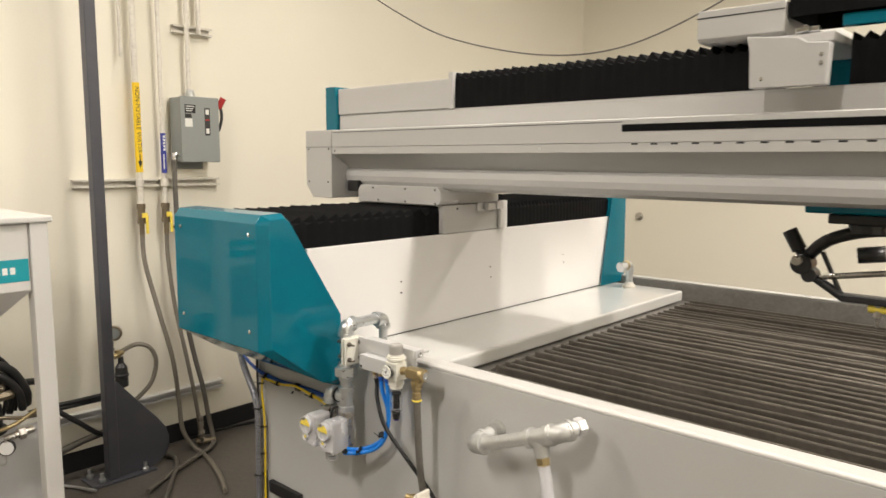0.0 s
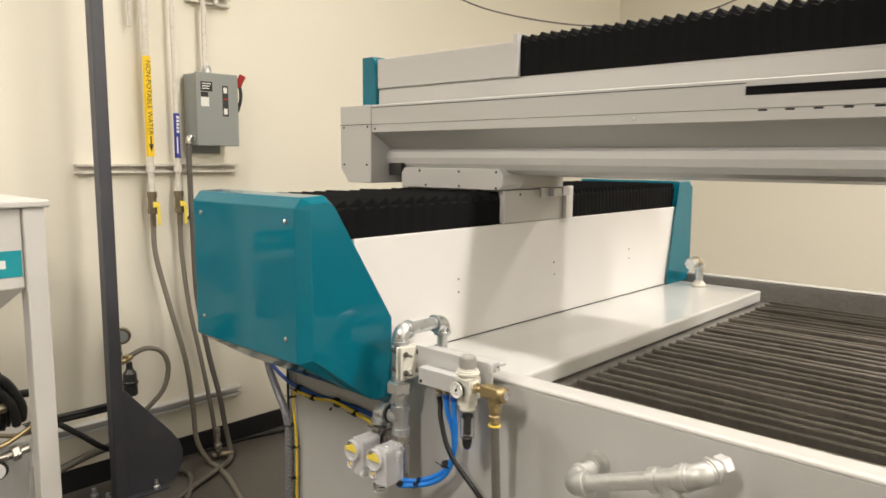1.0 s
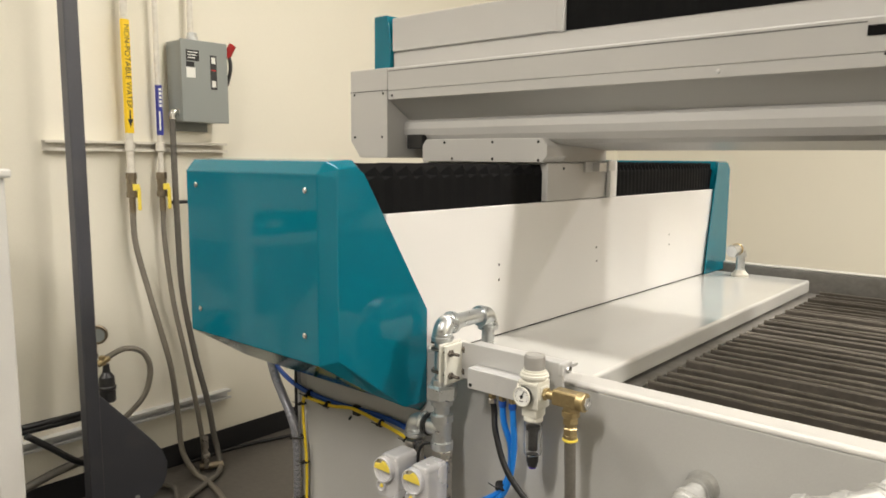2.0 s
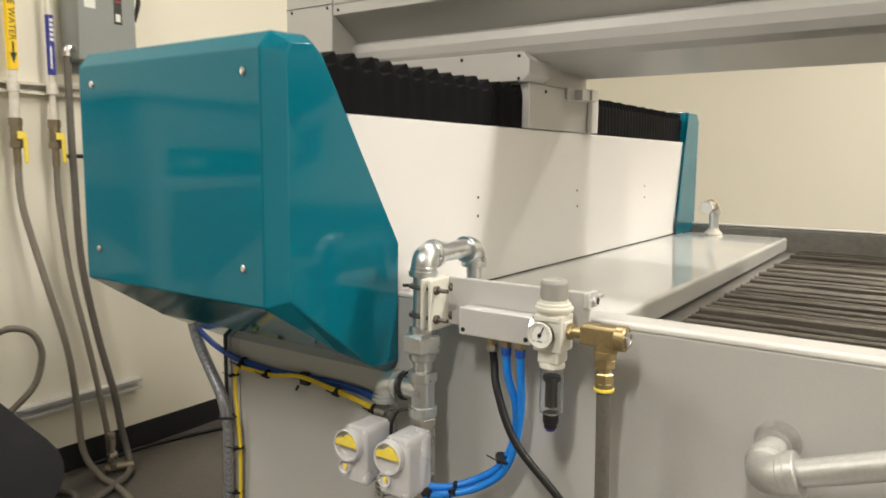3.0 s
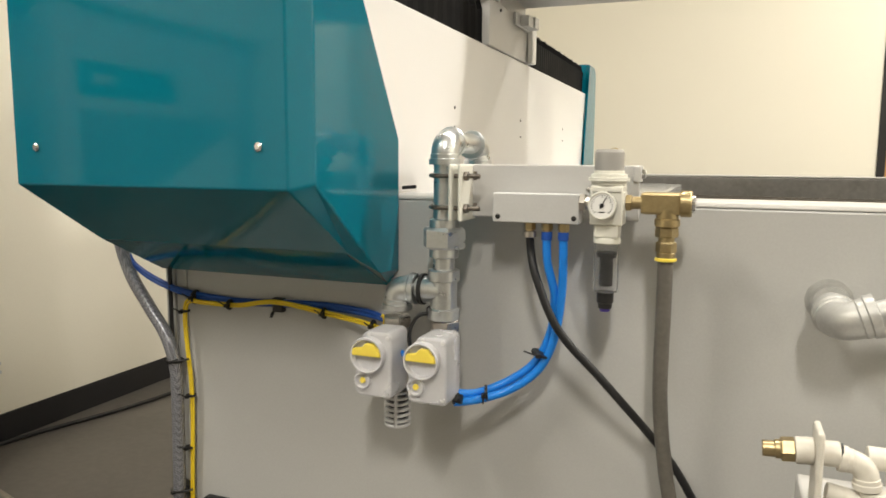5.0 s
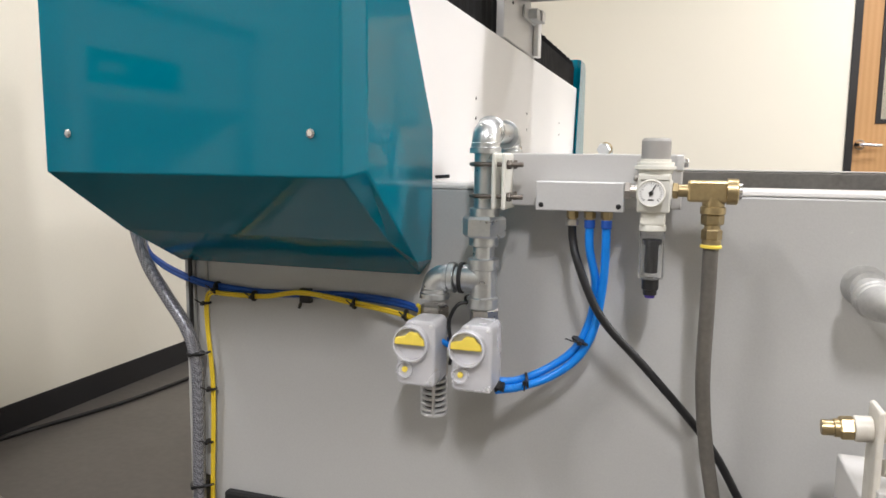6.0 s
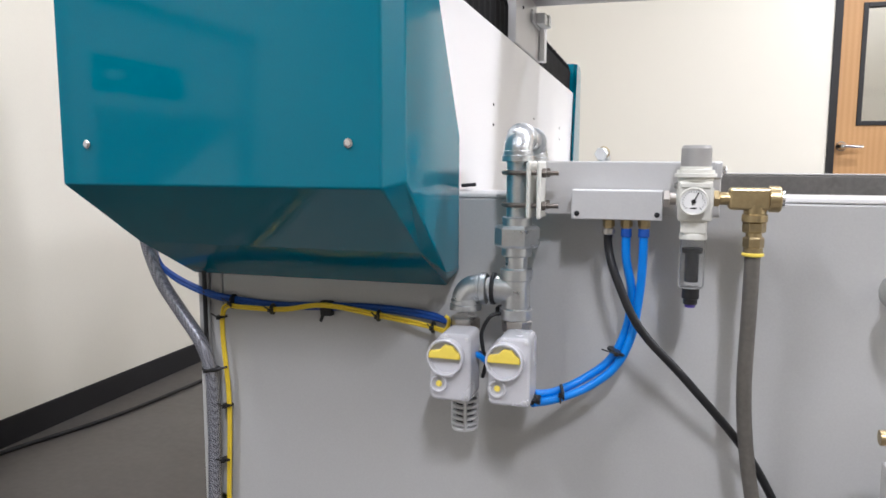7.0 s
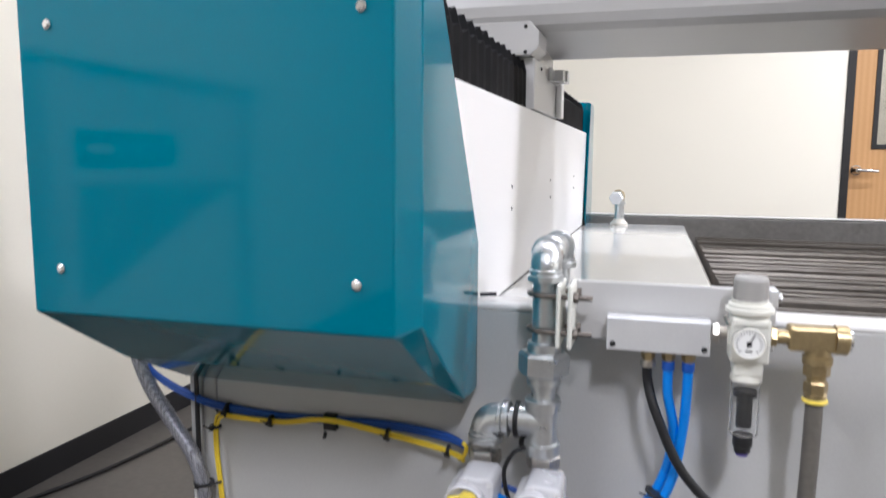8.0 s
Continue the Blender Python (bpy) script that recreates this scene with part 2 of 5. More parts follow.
def tube(points, r, n=10, steps=8, ribs=0.0):
    path = smooth_path(points, steps) if steps > 1 else [Vector(p) for p in points]
    bm = bmesh.new()
    loops, u = [], None
    for i, p in enumerate(path):
        d = (path[min(i + 1, len(path) - 1)] - path[max(i - 1, 0)]).normalized()
        if u is None:
            u = frame_of(d)[1]
        u = (u - d * u.dot(d)).normalized()
        w = d.cross(u)
        rr = r * (1 + (ribs if i % 2 else -ribs))
        loops.append([bm.verts.new(p + (u * math.cos(2 * math.pi * k / n) + w * math.sin(2 * math.pi * k / n)) * rr) for k in range(n)])
    for a, b in zip(loops, loops[1:]):
        for k in range(n):
            bm.faces.new((a[k], a[(k + 1) % n], b[(k + 1) % n], b[k])).smooth = True
    bm.faces.new(loops[0])
    bm.faces.new(loops[-1])
    bmesh.ops.recalc_face_normals(bm, faces=bm.faces[:])
    return bm


def merge(*parts):
    out = bmesh.new()
    for b in parts:
        me = bpy.data.meshes.new("tmp")
        b.to_mesh(me)
        out.from_mesh(me)
        bpy.data.meshes.remove(me)
        b.free()
    return out


def bend(centre, a, b, r, reach):
    """A malleable pipe elbow: a swept body from centre + a*reach to centre + b*reach, with a banded socket at each end."""
    c, a, b = Vector(centre), Vector(a).normalized(), Vector(b).normalized()
    near = reach * 0.62
    pts = [c + a * reach * 0.8]
    for i in range(9):
        t = i / 8
        pts.append(c + a * near * (1 - t) ** 2 + b * near * t ** 2)
    pts.append(c + b * reach * 0.8)
    sockets = []
    for d in (a, b):
        sockets.append(lathe(c + d * reach * 0.52, d, [(0, r * 1.0), (reach * 0.03, r * 1.06), (reach * 0.2, r * 1.06), (reach * 0.23, r * 1.16), (reach * 0.46, r * 1.16), (reach * 0.48, r * 1.1), (reach * 0.48, r * 0.86)], 24))
    return merge(tube(pts, r, 24, 1), *sockets)


ORIGIN = {}


def thing(name, base, label, category, group="", kind=""):
    ob = new(name)
    ob.empty_display_size = 0.05
    ob.location = base
    ORIGIN[ob.name] = Vector(base)
    return tagged(ob, label, category, group, kind)


def mesh_of(name, bm, mat, shift=(0, 0, 0)):
    me = bpy.data.meshes.new(name)
    if Vector(shift).length:
        bmesh.ops.translate(bm, verts=bm.verts[:], vec=-Vector(shift))
    bm.to_mesh(me)
    bm.free()
    me.materials.append(mat)
    return me


def part(name, bm, mat, parent, label=""):
    o = ORIGIN[parent.name]
    ob = new(name, mesh_of(name, bm, M[mat], o))
    ob.parent = parent
    ORIGIN[ob.name] = o
    return tagged(ob, label)


def solid(name, bm, mat, label, category="", kind="", group=""):
    """A thing that is one mesh."""
    ob = new(name, mesh_of(name, bm, M[mat]))
    ORIGIN[ob.name] = Vector((0, 0, 0))
    return tagged(ob, label, category, group, kind)


def screw(p, d, r=0.006, h=0.004):
    return lathe(p, d, [(0, r), (h * 0.5, r * 0.95), (h, r * 0.55)], 12)


def letters(text, size, m, mat, parent, name="lettering"):
    cu = bpy.data.curves.new("tmp_text", "FONT")
    cu.body, cu.size, cu.align_x, cu.align_y, cu.extrude = text, size, "CENTER", "CENTER", 0.0003
    tmp = bpy.data.objects.new("tmp_text", cu)
    me = bpy.data.meshes.new_from_object(tmp)
    bpy.data.objects.remove(tmp)
    me.name = name
    me.transform(Matrix.Translation(-ORIGIN[parent.name]) @ m)
    me.materials.clear()
    me.materials.append(M[mat])
    ob = new(name, me)
    ob.parent = parent
    ORIGIN[ob.name] = ORIGIN[parent.name]
    return ob


# ---------------------------------------------------------------- the room
WX, EX, SY, NY, CZ = -3.63, 3.0, -7.0, 5.70, 3.55
T = 0.15
solid("floor", box(WX - T, SY - T, -0.1, EX + T, NY + 2.2, 0), "floor", "dark sealed concrete floor with dull stains", "floor", "structure")
solid("ceiling", box(WX - T, SY - T, CZ, EX + T, NY + 2.2, CZ + 0.1), "ceiling", "plain off-white ceiling", "ceiling", "structure")
solid("wall_west", box(WX - T, SY - T, 0, WX, NY + T, CZ), "wall", "unseen cream wall added to close the room behind the piping", "wall", "structure")
# East and south walls are unseen; south is set far back to darken reflections.
solid("unseen_wall_east", box(EX, SY - T, 0, EX + T, NY + T, CZ), "wall", "unseen cream wall added to close the room", "wall", "structure")
solid("unseen_wall_south", box(WX, SY - T, 0, EX, SY, CZ), "wall", "unseen cream wall added to close the room", "wall", "structure")
DX0, DX1, DH = -0.415, 0.62, 2.13
solid("wall_north", merge(box(WX, NY, 0, DX0, NY + T, CZ), box(DX1, NY, 0, EX, NY + T, CZ), box(DX0, NY, DH, DX1, NY + T, CZ)), "wall", "unseen cream wall added to close the room with a doorway in it", "wall", "structure")
solid("baseboard_west", box(WX, SY, 0, WX + 0.008, NY, 0.10, 0.003), "base", "black vinyl base along the cream wall", "baseboard", "structure")
solid("baseboard_north", merge(box(WX + 0.01, NY - 0.008, 0, DX0, NY, 0.10, 0.003), box(DX1, NY - 0.008, 0, EX, NY, 0.10, 0.003)), "base", "black vinyl base along the cream wall", "baseboard", "structure")
# the passage behind the door
solid("passage_wall", merge(box(-1.6, NY + 2.0, 0, 1.9, NY + 2.1, CZ), box(-1.7, NY + T, 0, -1.6, NY + 2.1, CZ), box(1.9, NY + T, 0, 2.0, NY + 2.1, CZ)), "wall", "cream passage wall seen through the door's window", "wall", "structure")
area_lamp(0.1, NY + 1.1, 3.4, 1.2, 0.3, 30)

door = thing("door_1", (0.1, NY + 0.02, 0), "light oak veneer door with a narrow glazed window in a dark frame", "door", kind="structure")
part("door_frame", merge(box(DX0, NY - 0.012, 0, DX0 + 0.048, NY + 0.1, DH, 0.003), box(DX1 - 0.048, NY - 0.012, 0, DX1, NY + 0.1, DH, 0.003), box(DX0 + 0.048, NY - 0.012, DH - 0.048, DX1 - 0.048, NY + 0.1, DH, 0.003)), "frame_dark", door, "dark bronze metal door frame")
lx0, lx1, lz0, lz1 = -0.245, -0.005, 1.225, 2.02
ly = NY + 0.012
part("leaf", merge(box(DX0 + 0.05, ly, 0.01, lx0, ly + 0.044, DH - 0.05), box(lx1, ly, 0.01, DX1 - 0.05, ly + 0.044, DH - 0.05), box(lx0, ly, 0.01, lx1, ly + 0.044, lz0), box(lx0, ly, lz1, lx1, ly + 0.044, DH - 0.05)), "wood", door, "light oak veneer")
win = part("window_frame", merge(box(lx0, ly - 0.008, lz0, lx0 + 0.03, ly + 0.05, lz1, 0.003), box(lx1 - 0.03, ly - 0.008, lz0, lx1, ly + 0.05, lz1, 0.003), box(lx0 + 0.03, ly - 0.008, lz0, lx1 - 0.03, ly + 0.05, lz0 + 0.03, 0.003), box(lx0 + 0.03, ly - 0.008, lz1 - 0.03, lx1 - 0.03, ly + 0.05, lz1, 0.003)), "frame_dark", door, "dark window bead")
pane = part("pane", box(lx0 + 0.03, ly + 0.018, lz0 + 0.03, lx1 - 0.03, ly + 0.024, lz1 - 0.03), "glass", win)
pane.visible_shadow = False
part("door_handle", merge(lathe((-0.325, ly, 1.088), (0, -1, 0), [(0, 0.033), (0.008, 0.033), (0.012, 0.028), (0.05, 0.014), (0.06, 0.013)]), tube([(-0.325, ly - 0.055, 1.088), (-0.29, ly - 0.06, 1.086), (-0.24, ly - 0.058, 1.084), (-0.205, ly - 0.052, 1.083)], 0.011, 10, 4)), "chrome", door, "satin lever handle")

# housings added on the ceiling, out of view, one above each lamp in LIGHTS
for i, (lx, ly_, lz, sx, sy, watts) in enumerate(LIGHTS):
    lamp = thing("unseen_strip_light", (lx, ly_, CZ), "added white strip light on the ceiling, out of view", "ceiling light", "ceiling lights")
    part("housing", box(lx - sx / 2 - 0.03, ly_ - sy / 2 - 0.03, CZ - 0.07, lx + sx / 2 + 0.03, ly_ + sy / 2 + 0.03, CZ - 0.001, 0.006), "white", lamp)

# ---------------------------------------------------------------- the water tank
FY, RX0, RX1, BY, RZ = 1.386, -2.325, 1.30, 3.20, 0.931
tank = thing("water_tank", (-0.5, 2.3, 0), "grey painted steel water tank of a cutting table, worn rim", "cutting table")
part("front_wall", box(-2.271, FY, 0.06, RX1, FY + 0.012, 0.920, 0.003), "tank", tank)
part("corner_post", merge(box(RX0, FY + 0.002, 0.0, -2.303, FY + 0.06, 0.90, 0.004), box(-2.300, FY + 0.001, 0.35, -2.273, FY + 0.05, 0.90, 0.006)), "tank", tank, "grey folded corner post")
part("left_wall", box(RX0 + 0.004, FY + 0.062, 0.06, RX0 + 0.016, BY, 0.885, 0.003), "tank", tank)
part("right_wall", box(RX1 - 0.012, FY + 0.014, 0.06, RX1, BY, 0.90, 0.003), "tank", tank)
part("front_rim", prism([(FY - 0.001, 0.9205), (FY + 0.001, 0.927), (FY + 0.008, RZ), (FY + 0.054, RZ), (FY + 0.061, 0.928), (FY + 0.064, 0.920), (FY + 0.064, 0.86), (FY + 0.015, 0.86), (FY + 0.015, 0.9205)], "x", -1.83, RX1, 0.002), "rim", tank, "white painted rounded rim")
part("rear_wall", box(RX0, BY, 0.06, RX1, BY + 0.03, 0.930, 0.004), "tank_inside", tank, "dark grey wet rear wall")
part("rear_rim", box(RX0, BY + 0.001, 0.9305, RX1, BY + 0.045, 0.938, 0.003), "rim", tank)
part("floor_pan", box(RX0 + 0.02, FY + 0.015, 0.06, RX1 - 0.014, BY - 0.002, 0.075), "tank_inside", tank)
for x in (-2.2, 1.0):
    for y in (1.5, 3.0):
        part("foot", box(x, y, 0, x + 0.15, y + 0.15, 0.0595, 0.004), "tank", tank)
part("cover_plate", merge(box(-1.86, FY + 0.066, 0.856, -1.474, 3.157, 0.904, 0.008, 3), box(-1.80, FY + 0.08, 0.78, -1.50, 3.13, 0.8555)), "plate", tank, "glossy pale grey cover plate")
# Dark strip added to fill the gap between cover plate and slat ends.
part("gap_filler", box(-1.52, FY + 0.07, 0.77, -1.447, BY - 0.003, 0.848, 0.003), "tank_inside", tank, "dark strip filling the gap between cover plate and slats")
solid("water", box(RX0 + 0.02, FY + 0.08, 0.60, RX1 - 0.02, BY - 0.005, 0.72), "water", "dark murky water under the slats", "water", "structure")

# ---------------------------------------------------------------- the long guide housing with its covers
guide = thing("guide_housing", (-2.07, 2.2, 0.90), "white guide housing with teal end covers and black bellows", "linear guide")
part("side_panel", prism([(1.26, 0.907), (3.13, 0.907), (3.13, 1.239), (1.26, 1.239)], "x", -1.844, -1.832, 0.003), "white", guide, "white powder-coated panel with small screw holes")
part("left_panel", box(-2.325, 1.20, 0.907, -2.313, 3.13, 1.239, 0.003), "white", guide)
part("base", box(-2.30, 1.25, 0.89, -1.838, 3.12, 0.96), "tank", guide)
part("guide_rail", merge(box(-2.22, 1.25, 0.962, -2.18, 3.12, 1.20, 0.004), box(-1.98, 1.25, 0.962, -1.94, 3.12, 1.20, 0.004)), "steel", guide)
part("base_seal", box(-1.842, 1.47, 0.9042, -1.8345, 3.03, 0.9068), "black", guide, "thin dark seal")
for y, z in ((1.66, 1.089), (1.66, 1.050), (2.155, 1.089), (2.16, 1.047), (2.68, 1.089), (2.685, 1.052)):
    part("panel_screw", screw((-1.8325, y, z), (1, 0, 0), 0.0035, 0.002), "ink", guide)


def chamfered(full, inner, x0, x1, inset):
    """A folded sheet cover: the outline full between the ends, drawn in to the outline inner at the right-hand end."""
    bm = bmesh.new()
    rows = [[bm.verts.new((x, y, z)) for y, z in prof] for x, prof in ((x0, full), (x1 - inset, full), (x1, inner))]
    for a, b in zip(rows, rows[1:]):
        for i in range(len(a)):
            j = (i + 1) % len(a)
            bm.faces.new((a[i], a[j], b[j], b[i]))
    bm.faces.new(rows[0])
    bm.faces.new(rows[-1])
    bmesh.ops.recalc_face_normals(bm, faces=bm.faces[:])
    sharp = [e for e in bm.edges if len(e.link_faces) == 2 and e.calc_face_angle() > 0.2]
    bmesh.ops.bevel(bm, geom=sharp, offset=0.0025, segments=2, affect="EDGES", profile=0.5)
    return bm


FULL = [(1.089, 0.944), (1.089, 1.325), (1.110, 1.350), (1.178, 1.353), (1.203, 1.330), (1.3845, 1.020), (1.3845, 0.774), (1.241, 0.846)]
INNER = [(1.122, 0.952), (1.122, 1.318), (1.127, 1.334), (1.174, 1.339), (1.196, 1.322), (1.384, 1.018), (1.384, 0.803), (1.311, 0.806)]
near_cover = part("front_cover", chamfered(FULL, INNER, -2.328, -1.826, 0.021), "teal", guide, "teal powder-coated folded end cover")
for x, z in ((-1.882, 1.292), (-2.283, 1.292), (-1.890, 1.000), (-2.283, 1.000)):
    part("cover_screw", screw((x, 1.0885, z), (0, -1, 0), 0.0065, 0.004), "chrome", near_cover, "domed steel screw")
FAR_FULL = [(3.10, 1.350), (3.215, 1.350), (3.245, 1.32), (3.245, 0.94), (3.04, 0.94), (3.04, 1.02)]
FAR_INNER = [(3.085, 1.345), (3.19, 1.345), (3.22, 1.32), (3.225, 0.905), (2.995, 0.905), (3.0, 0.94)]
part("rear_cover", chamfered(FAR_FULL, FAR_INNER, -2.326, -1.819, 0.016), "teal", guide, "teal powder-coated end cover")


def bellows(x0, x1, y0, y1, z0, z1, pitch, deep, along="y", shoulder=0.022):
    """Folded bellows: a roof of pleats between two upright flanks; every other fold is drawn in at the shoulder."""
    bm = bmesh.new()
    count = max(2, int(round((y1 - y0) / pitch)) * 2)
    rows = []
    for i in range(count + 1):
        s = y0 + (y1 - y0) * i / count
        k = deep if i % 2 else 0.0
        w = 0.0012 * math.sin(i * 2.3) + 0.0009 * math.sin(i * 5.1)
        prof = [(x0 + k * 0.06, z0), (x0 + k * 0.1, z1 - shoulder - k * 0.35), (x0 + 0.006 + k * 0.9, z1 - k + w), (x1 - 0.006 - k * 0.9, z1 - k + w), (x1 - k * 0.1, z1 - shoulder - k * 0.35), (x1 - k * 0.06, z0)]
        rows.append([bm.verts.new((p, s, q) if along == "y" else (s, p, q)) for p, q in prof])
    for a, b in zip(rows, rows[1:]):
        for i in range(len(a) - 1):
            bm.faces.new((a[i], a[i + 1], b[i + 1], b[i]))
    for r in (rows[0], rows[-1]):
        bm.faces.new(r)
    bmesh.ops.recalc_face_normals(bm, faces=bm.faces[:])
    return bm


part("bellows", bellows(-2.30, -1.846, 1.20, 1.868, 1.225, 1.340, 0.048, 0.022), "bellows", guide, "black pleated bellows")
part("bellows", bellows(-2.30, -1.846, 2.238, 3.10, 1.225, 1.342, 0.026, 0.014), "bellows", guide, "black pleated bellows")

# ---------------------------------------------------------------- the saddle and the gantry beam
gantry = thing("gantry", (-2.07, 2.05, 1.24), "light grey gantry beam with a stepped face on a saddle", "gantry")
part("saddle", box(-2.29, 1.870, 1.2405, -1.829, 2.236, 1.345, 0.003), "grey", gantry)
riser = part("riser", merge(prism([(-2.27, 1.346), (-1.835, 1.346), (-1.818, 1.362), (-1.818, 1.392), (-1.835, 1.412), (-2.255, 1.412), (-2.27, 1.395)], "y", 1.846, 1.950, 0.002), box(-2.262, 1.951, 1.346, -1.838, 2.21, 1.4085, 0.003)), "grey", gantry, "grey bent cover on the saddle")
for x, z in ((-2.18, 1.402), (-2.0, 1.402), (-1.845, 1.402), (-2.15, 1.355), (-2.0, 1.355), (-1.845, 1.352)):
    part("riser_screw", screw((x, 1.8455, z), (0, -1, 0), 0.004, 0.003), "ink", riser)
part("saddle_end", box(-1.828, 2.195, 1.241, -1.814, 2.238, 1.352, 0.003), "white", gantry, "white end strip")
stop = part("stop_block", merge(box(-1.828, 2.06, 1.318, -1.822, 2.192, 1.348, 0.001, 1), box(-1.8215, 2.10, 1.320, -1.800, 2.146, 1.346, 0.001, 1), box(-1.8215, 2.150, 1.322, -1.796, 2.190, 1.350, 0.001, 1)), "alu", gantry, "small aluminium sensor block")
part("saddle_screw", screw((-1.8285, 1.95, 1.33), (1, 0, 0), 0.004, 0.003), "ink", gantry)
BEAM = [(1.79, 1.626), (1.79, 1.562), (1.7935, 1.5605), (1.79, 1.559), (1.79, 1.534), (1.80, 1.530), (1.885, 1.476), (1.872, 1.472), (1.862, 1.466), (1.858, 1.446), (1.862, 1.426), (1.875, 1.409), (1.90, 1.398), (2.10, 1.388), (2.2, 1.382), (2.2, 1.629), (1.795, 1.629)]
part("beam", prism(BEAM, "x", -2.362, 1.25), "grey", gantry, "light grey painted stepped beam")
part("end_plate", prism([(-2.53, 1.408), (-2.53, 1.629), (-2.363, 1.629), (-2.363, 1.356), (-2.488, 1.356)], "y", 1.786, 2.205, 0.003), "grey", gantry, "grey bolted end plate")
part("end_seam", box(-2.531, 1.7850, 1.5605, -2.362, 1.787, 1.5625), "ink", gantry)
for x, z in ((-2.51, 1.553), (-2.38, 1.553), (-2.51, 1.42), (-2.385, 1.42), (-2.345, 1.545), (-1.35, 1.547), (-0.3, 1.547)):
    part("beam_screw", screw((x, 1.786 if x < -2.36 else 1.790, z), (0, -1, 0), 0.0055 if x > -2 else 0.004, 0.003), "alu" if x > -2 else "ink", gantry)
# Solid black block; its colour stands in for shade inside the opening.
part("gap_shade_block", box(-2.335, 1.846, 1.384, -2.272, 1.90, 1.428, 0.002), "black", gantry, "black block in place of the shaded opening beside the end plate")
part("slot_seam", box(-2.362, 1.7888, 1.6180, -1.0705, 1.7904, 1.6198), "ink", gantry)
part("slot", box(-1.07, 1.7885, 1.592, 1.24, 1.7905, 1.612), "bellows", gantry, "long black slot")
for k in range(24):
    x = -1.03 + 0.0585 * k
    part("drain_hole", box(x - 0.010, 1.7893, 1.5545, x + 0.010, 1.7906, 1.5595, 0.0006, 1), "ink", gantry)
part("rail_base", merge(box(-2.46, 1.912, 1.630, 1.2, 2.10, 1.692, 0.003), box(-2.46, 1.916, 1.6925, 1.2, 2.09, 1.6965)), "grey", gantry)
part("rail_cover", merge(box(-2.46, 1.906, 1.698, -1.832, 2.09, 1.803, 0.003), box(-1.831, 1.900, 1.695, -1.812, 2.095, 1.826, 0.002)), "grey", gantry, "light grey cover panel")
part("rail_end_cover", prism([(-2.538, 1.632), (-2.538, 1.815), (-2.478, 1.815), (-2.463, 1.74), (-2.463, 1.632)], "y", 1.90, 2.10, 0.003), "teal", gantry, "teal end cover")
part("rail_bellows", bellows(1.915, 2.085, -1.811, -0.73, 1.698, 1.824, 0.036, 0.022, "x", 0.02), "bellows", gantry, "black pleated bellows")
part("rail_bellows", bellows(1.915, 2.085, -0.53, 1.18, 1.698, 1.824, 0.036, 0.022, "x", 0.02), "bellows", gantry, "black pleated bellows")

head = thing("cutting_head", (-0.63, 2.1, 1.69), "grey carriage with a dark tilting cutting head and teal cover", "cutting head")
part("carriage", merge(prism([(-0.740, 1.818), (-0.62, 1.806), (-0.60, 1.792), (-0.548, 1.788), (-0.552, 1.69), (-0.728, 1.69), (-0.732, 1.78)], "y", 1.80, 1.835, 0.003), box(-0.72, 1.84, 1.795, -0.55, 2.36, 1.818, 0.003)), "grey", head)
for x, z in ((-0.70, 1.712), (-0.565, 1.74), (-0.565, 1.76)):
    part("carriage_screw", screw((x, 1.8, z), (0, -1, 0), 0.006, 0.004), "chrome", head)
part("lateral_cover", prism([(1.85, 1.832), (1.868, 1.822), (2.7, 1.822), (2.7, 1.905), (1.85, 1.905)], "x", -0.89, -0.667, 0.003), "grey", head, "light grey rectangular cover")
part("cover_seam", box(-0.8915, 1.8485, 1.884, -0.667, 1.8505, 1.887), "ink", head)
part("rear_slide", box(-0.545, 1.878, 1.832, -0.06, 1.91, 1.862, 0.004), "teal", head, "teal rear slide")
part("lateral_bellows", bellows(1.86, 2.1, -0.662, -0.05, 1.864, 1.95, 0.03, 0.012, "x"), "bellows", head, "black bellows")
part("clip", merge(box(-0.640, 1.842, 1.821, -0.585, 1.862, 1.834, 0.002), rod((-0.612, 1.84, 1.828), (-0.612, 1.83, 1.828), 0.008)), "chrome", head, "bright clip")
part("slide", box(-0.70, 2.22, 1.36, -0.45, 2.40, 1.83, 0.006), "teal", head, "teal slide cover")
part("slide_base", merge(box(-0.64, 2.24, 1.33, -0.47, 2.38, 1.358, 0.004), rod((-0.55, 2.31, 1.33), (-0.55, 2.31, 1.30), 0.05)), "carbon", head)
part("arm", merge(tube([(-0.50, 2.30, 1.315), (-0.57, 2.295, 1.305), (-0.65, 2.29, 1.275), (-0.70, 2.29, 1.225)], 0.019, 8, 3), tube([(-0.50, 2.32, 1.245), (-0.57, 2.31, 1.235)], 0.024, 8, 1)), "carbon", head, "dark metal upper arm")
part("link", rod((-0.48, 2.28, 1.195), (-0.66, 2.28, 1.165), 0.009), "steel", head, "bright link rod")
part("lower_arm", merge(box(-0.60, 2.27, 1.098, -0.46, 2.31, 1.122, 0.004), rod((-0.70, 2.29, 1.175), (-0.595, 2.29, 1.108), 0.014)), "carbon", head, "dark metal lower arm")
part("strut", rod((-0.60, 2.29, 1.11), (-0.66, 2.29, 1.24), 0.007), "carbon", head)
part("joint", merge(rod((-0.712, 2.26, 1.20), (-0.712, 2.32, 1.20), 0.031), rod((-0.69, 2.265, 1.168), (-0.69, 2.315, 1.168), 0.022)), "carbon", head, "dark swivel joint")
part("joint_cap", rod((-0.722, 2.25, 1.212), (-0.722, 2.262, 1.212), 0.016), "steel", head, "bright joint cap")
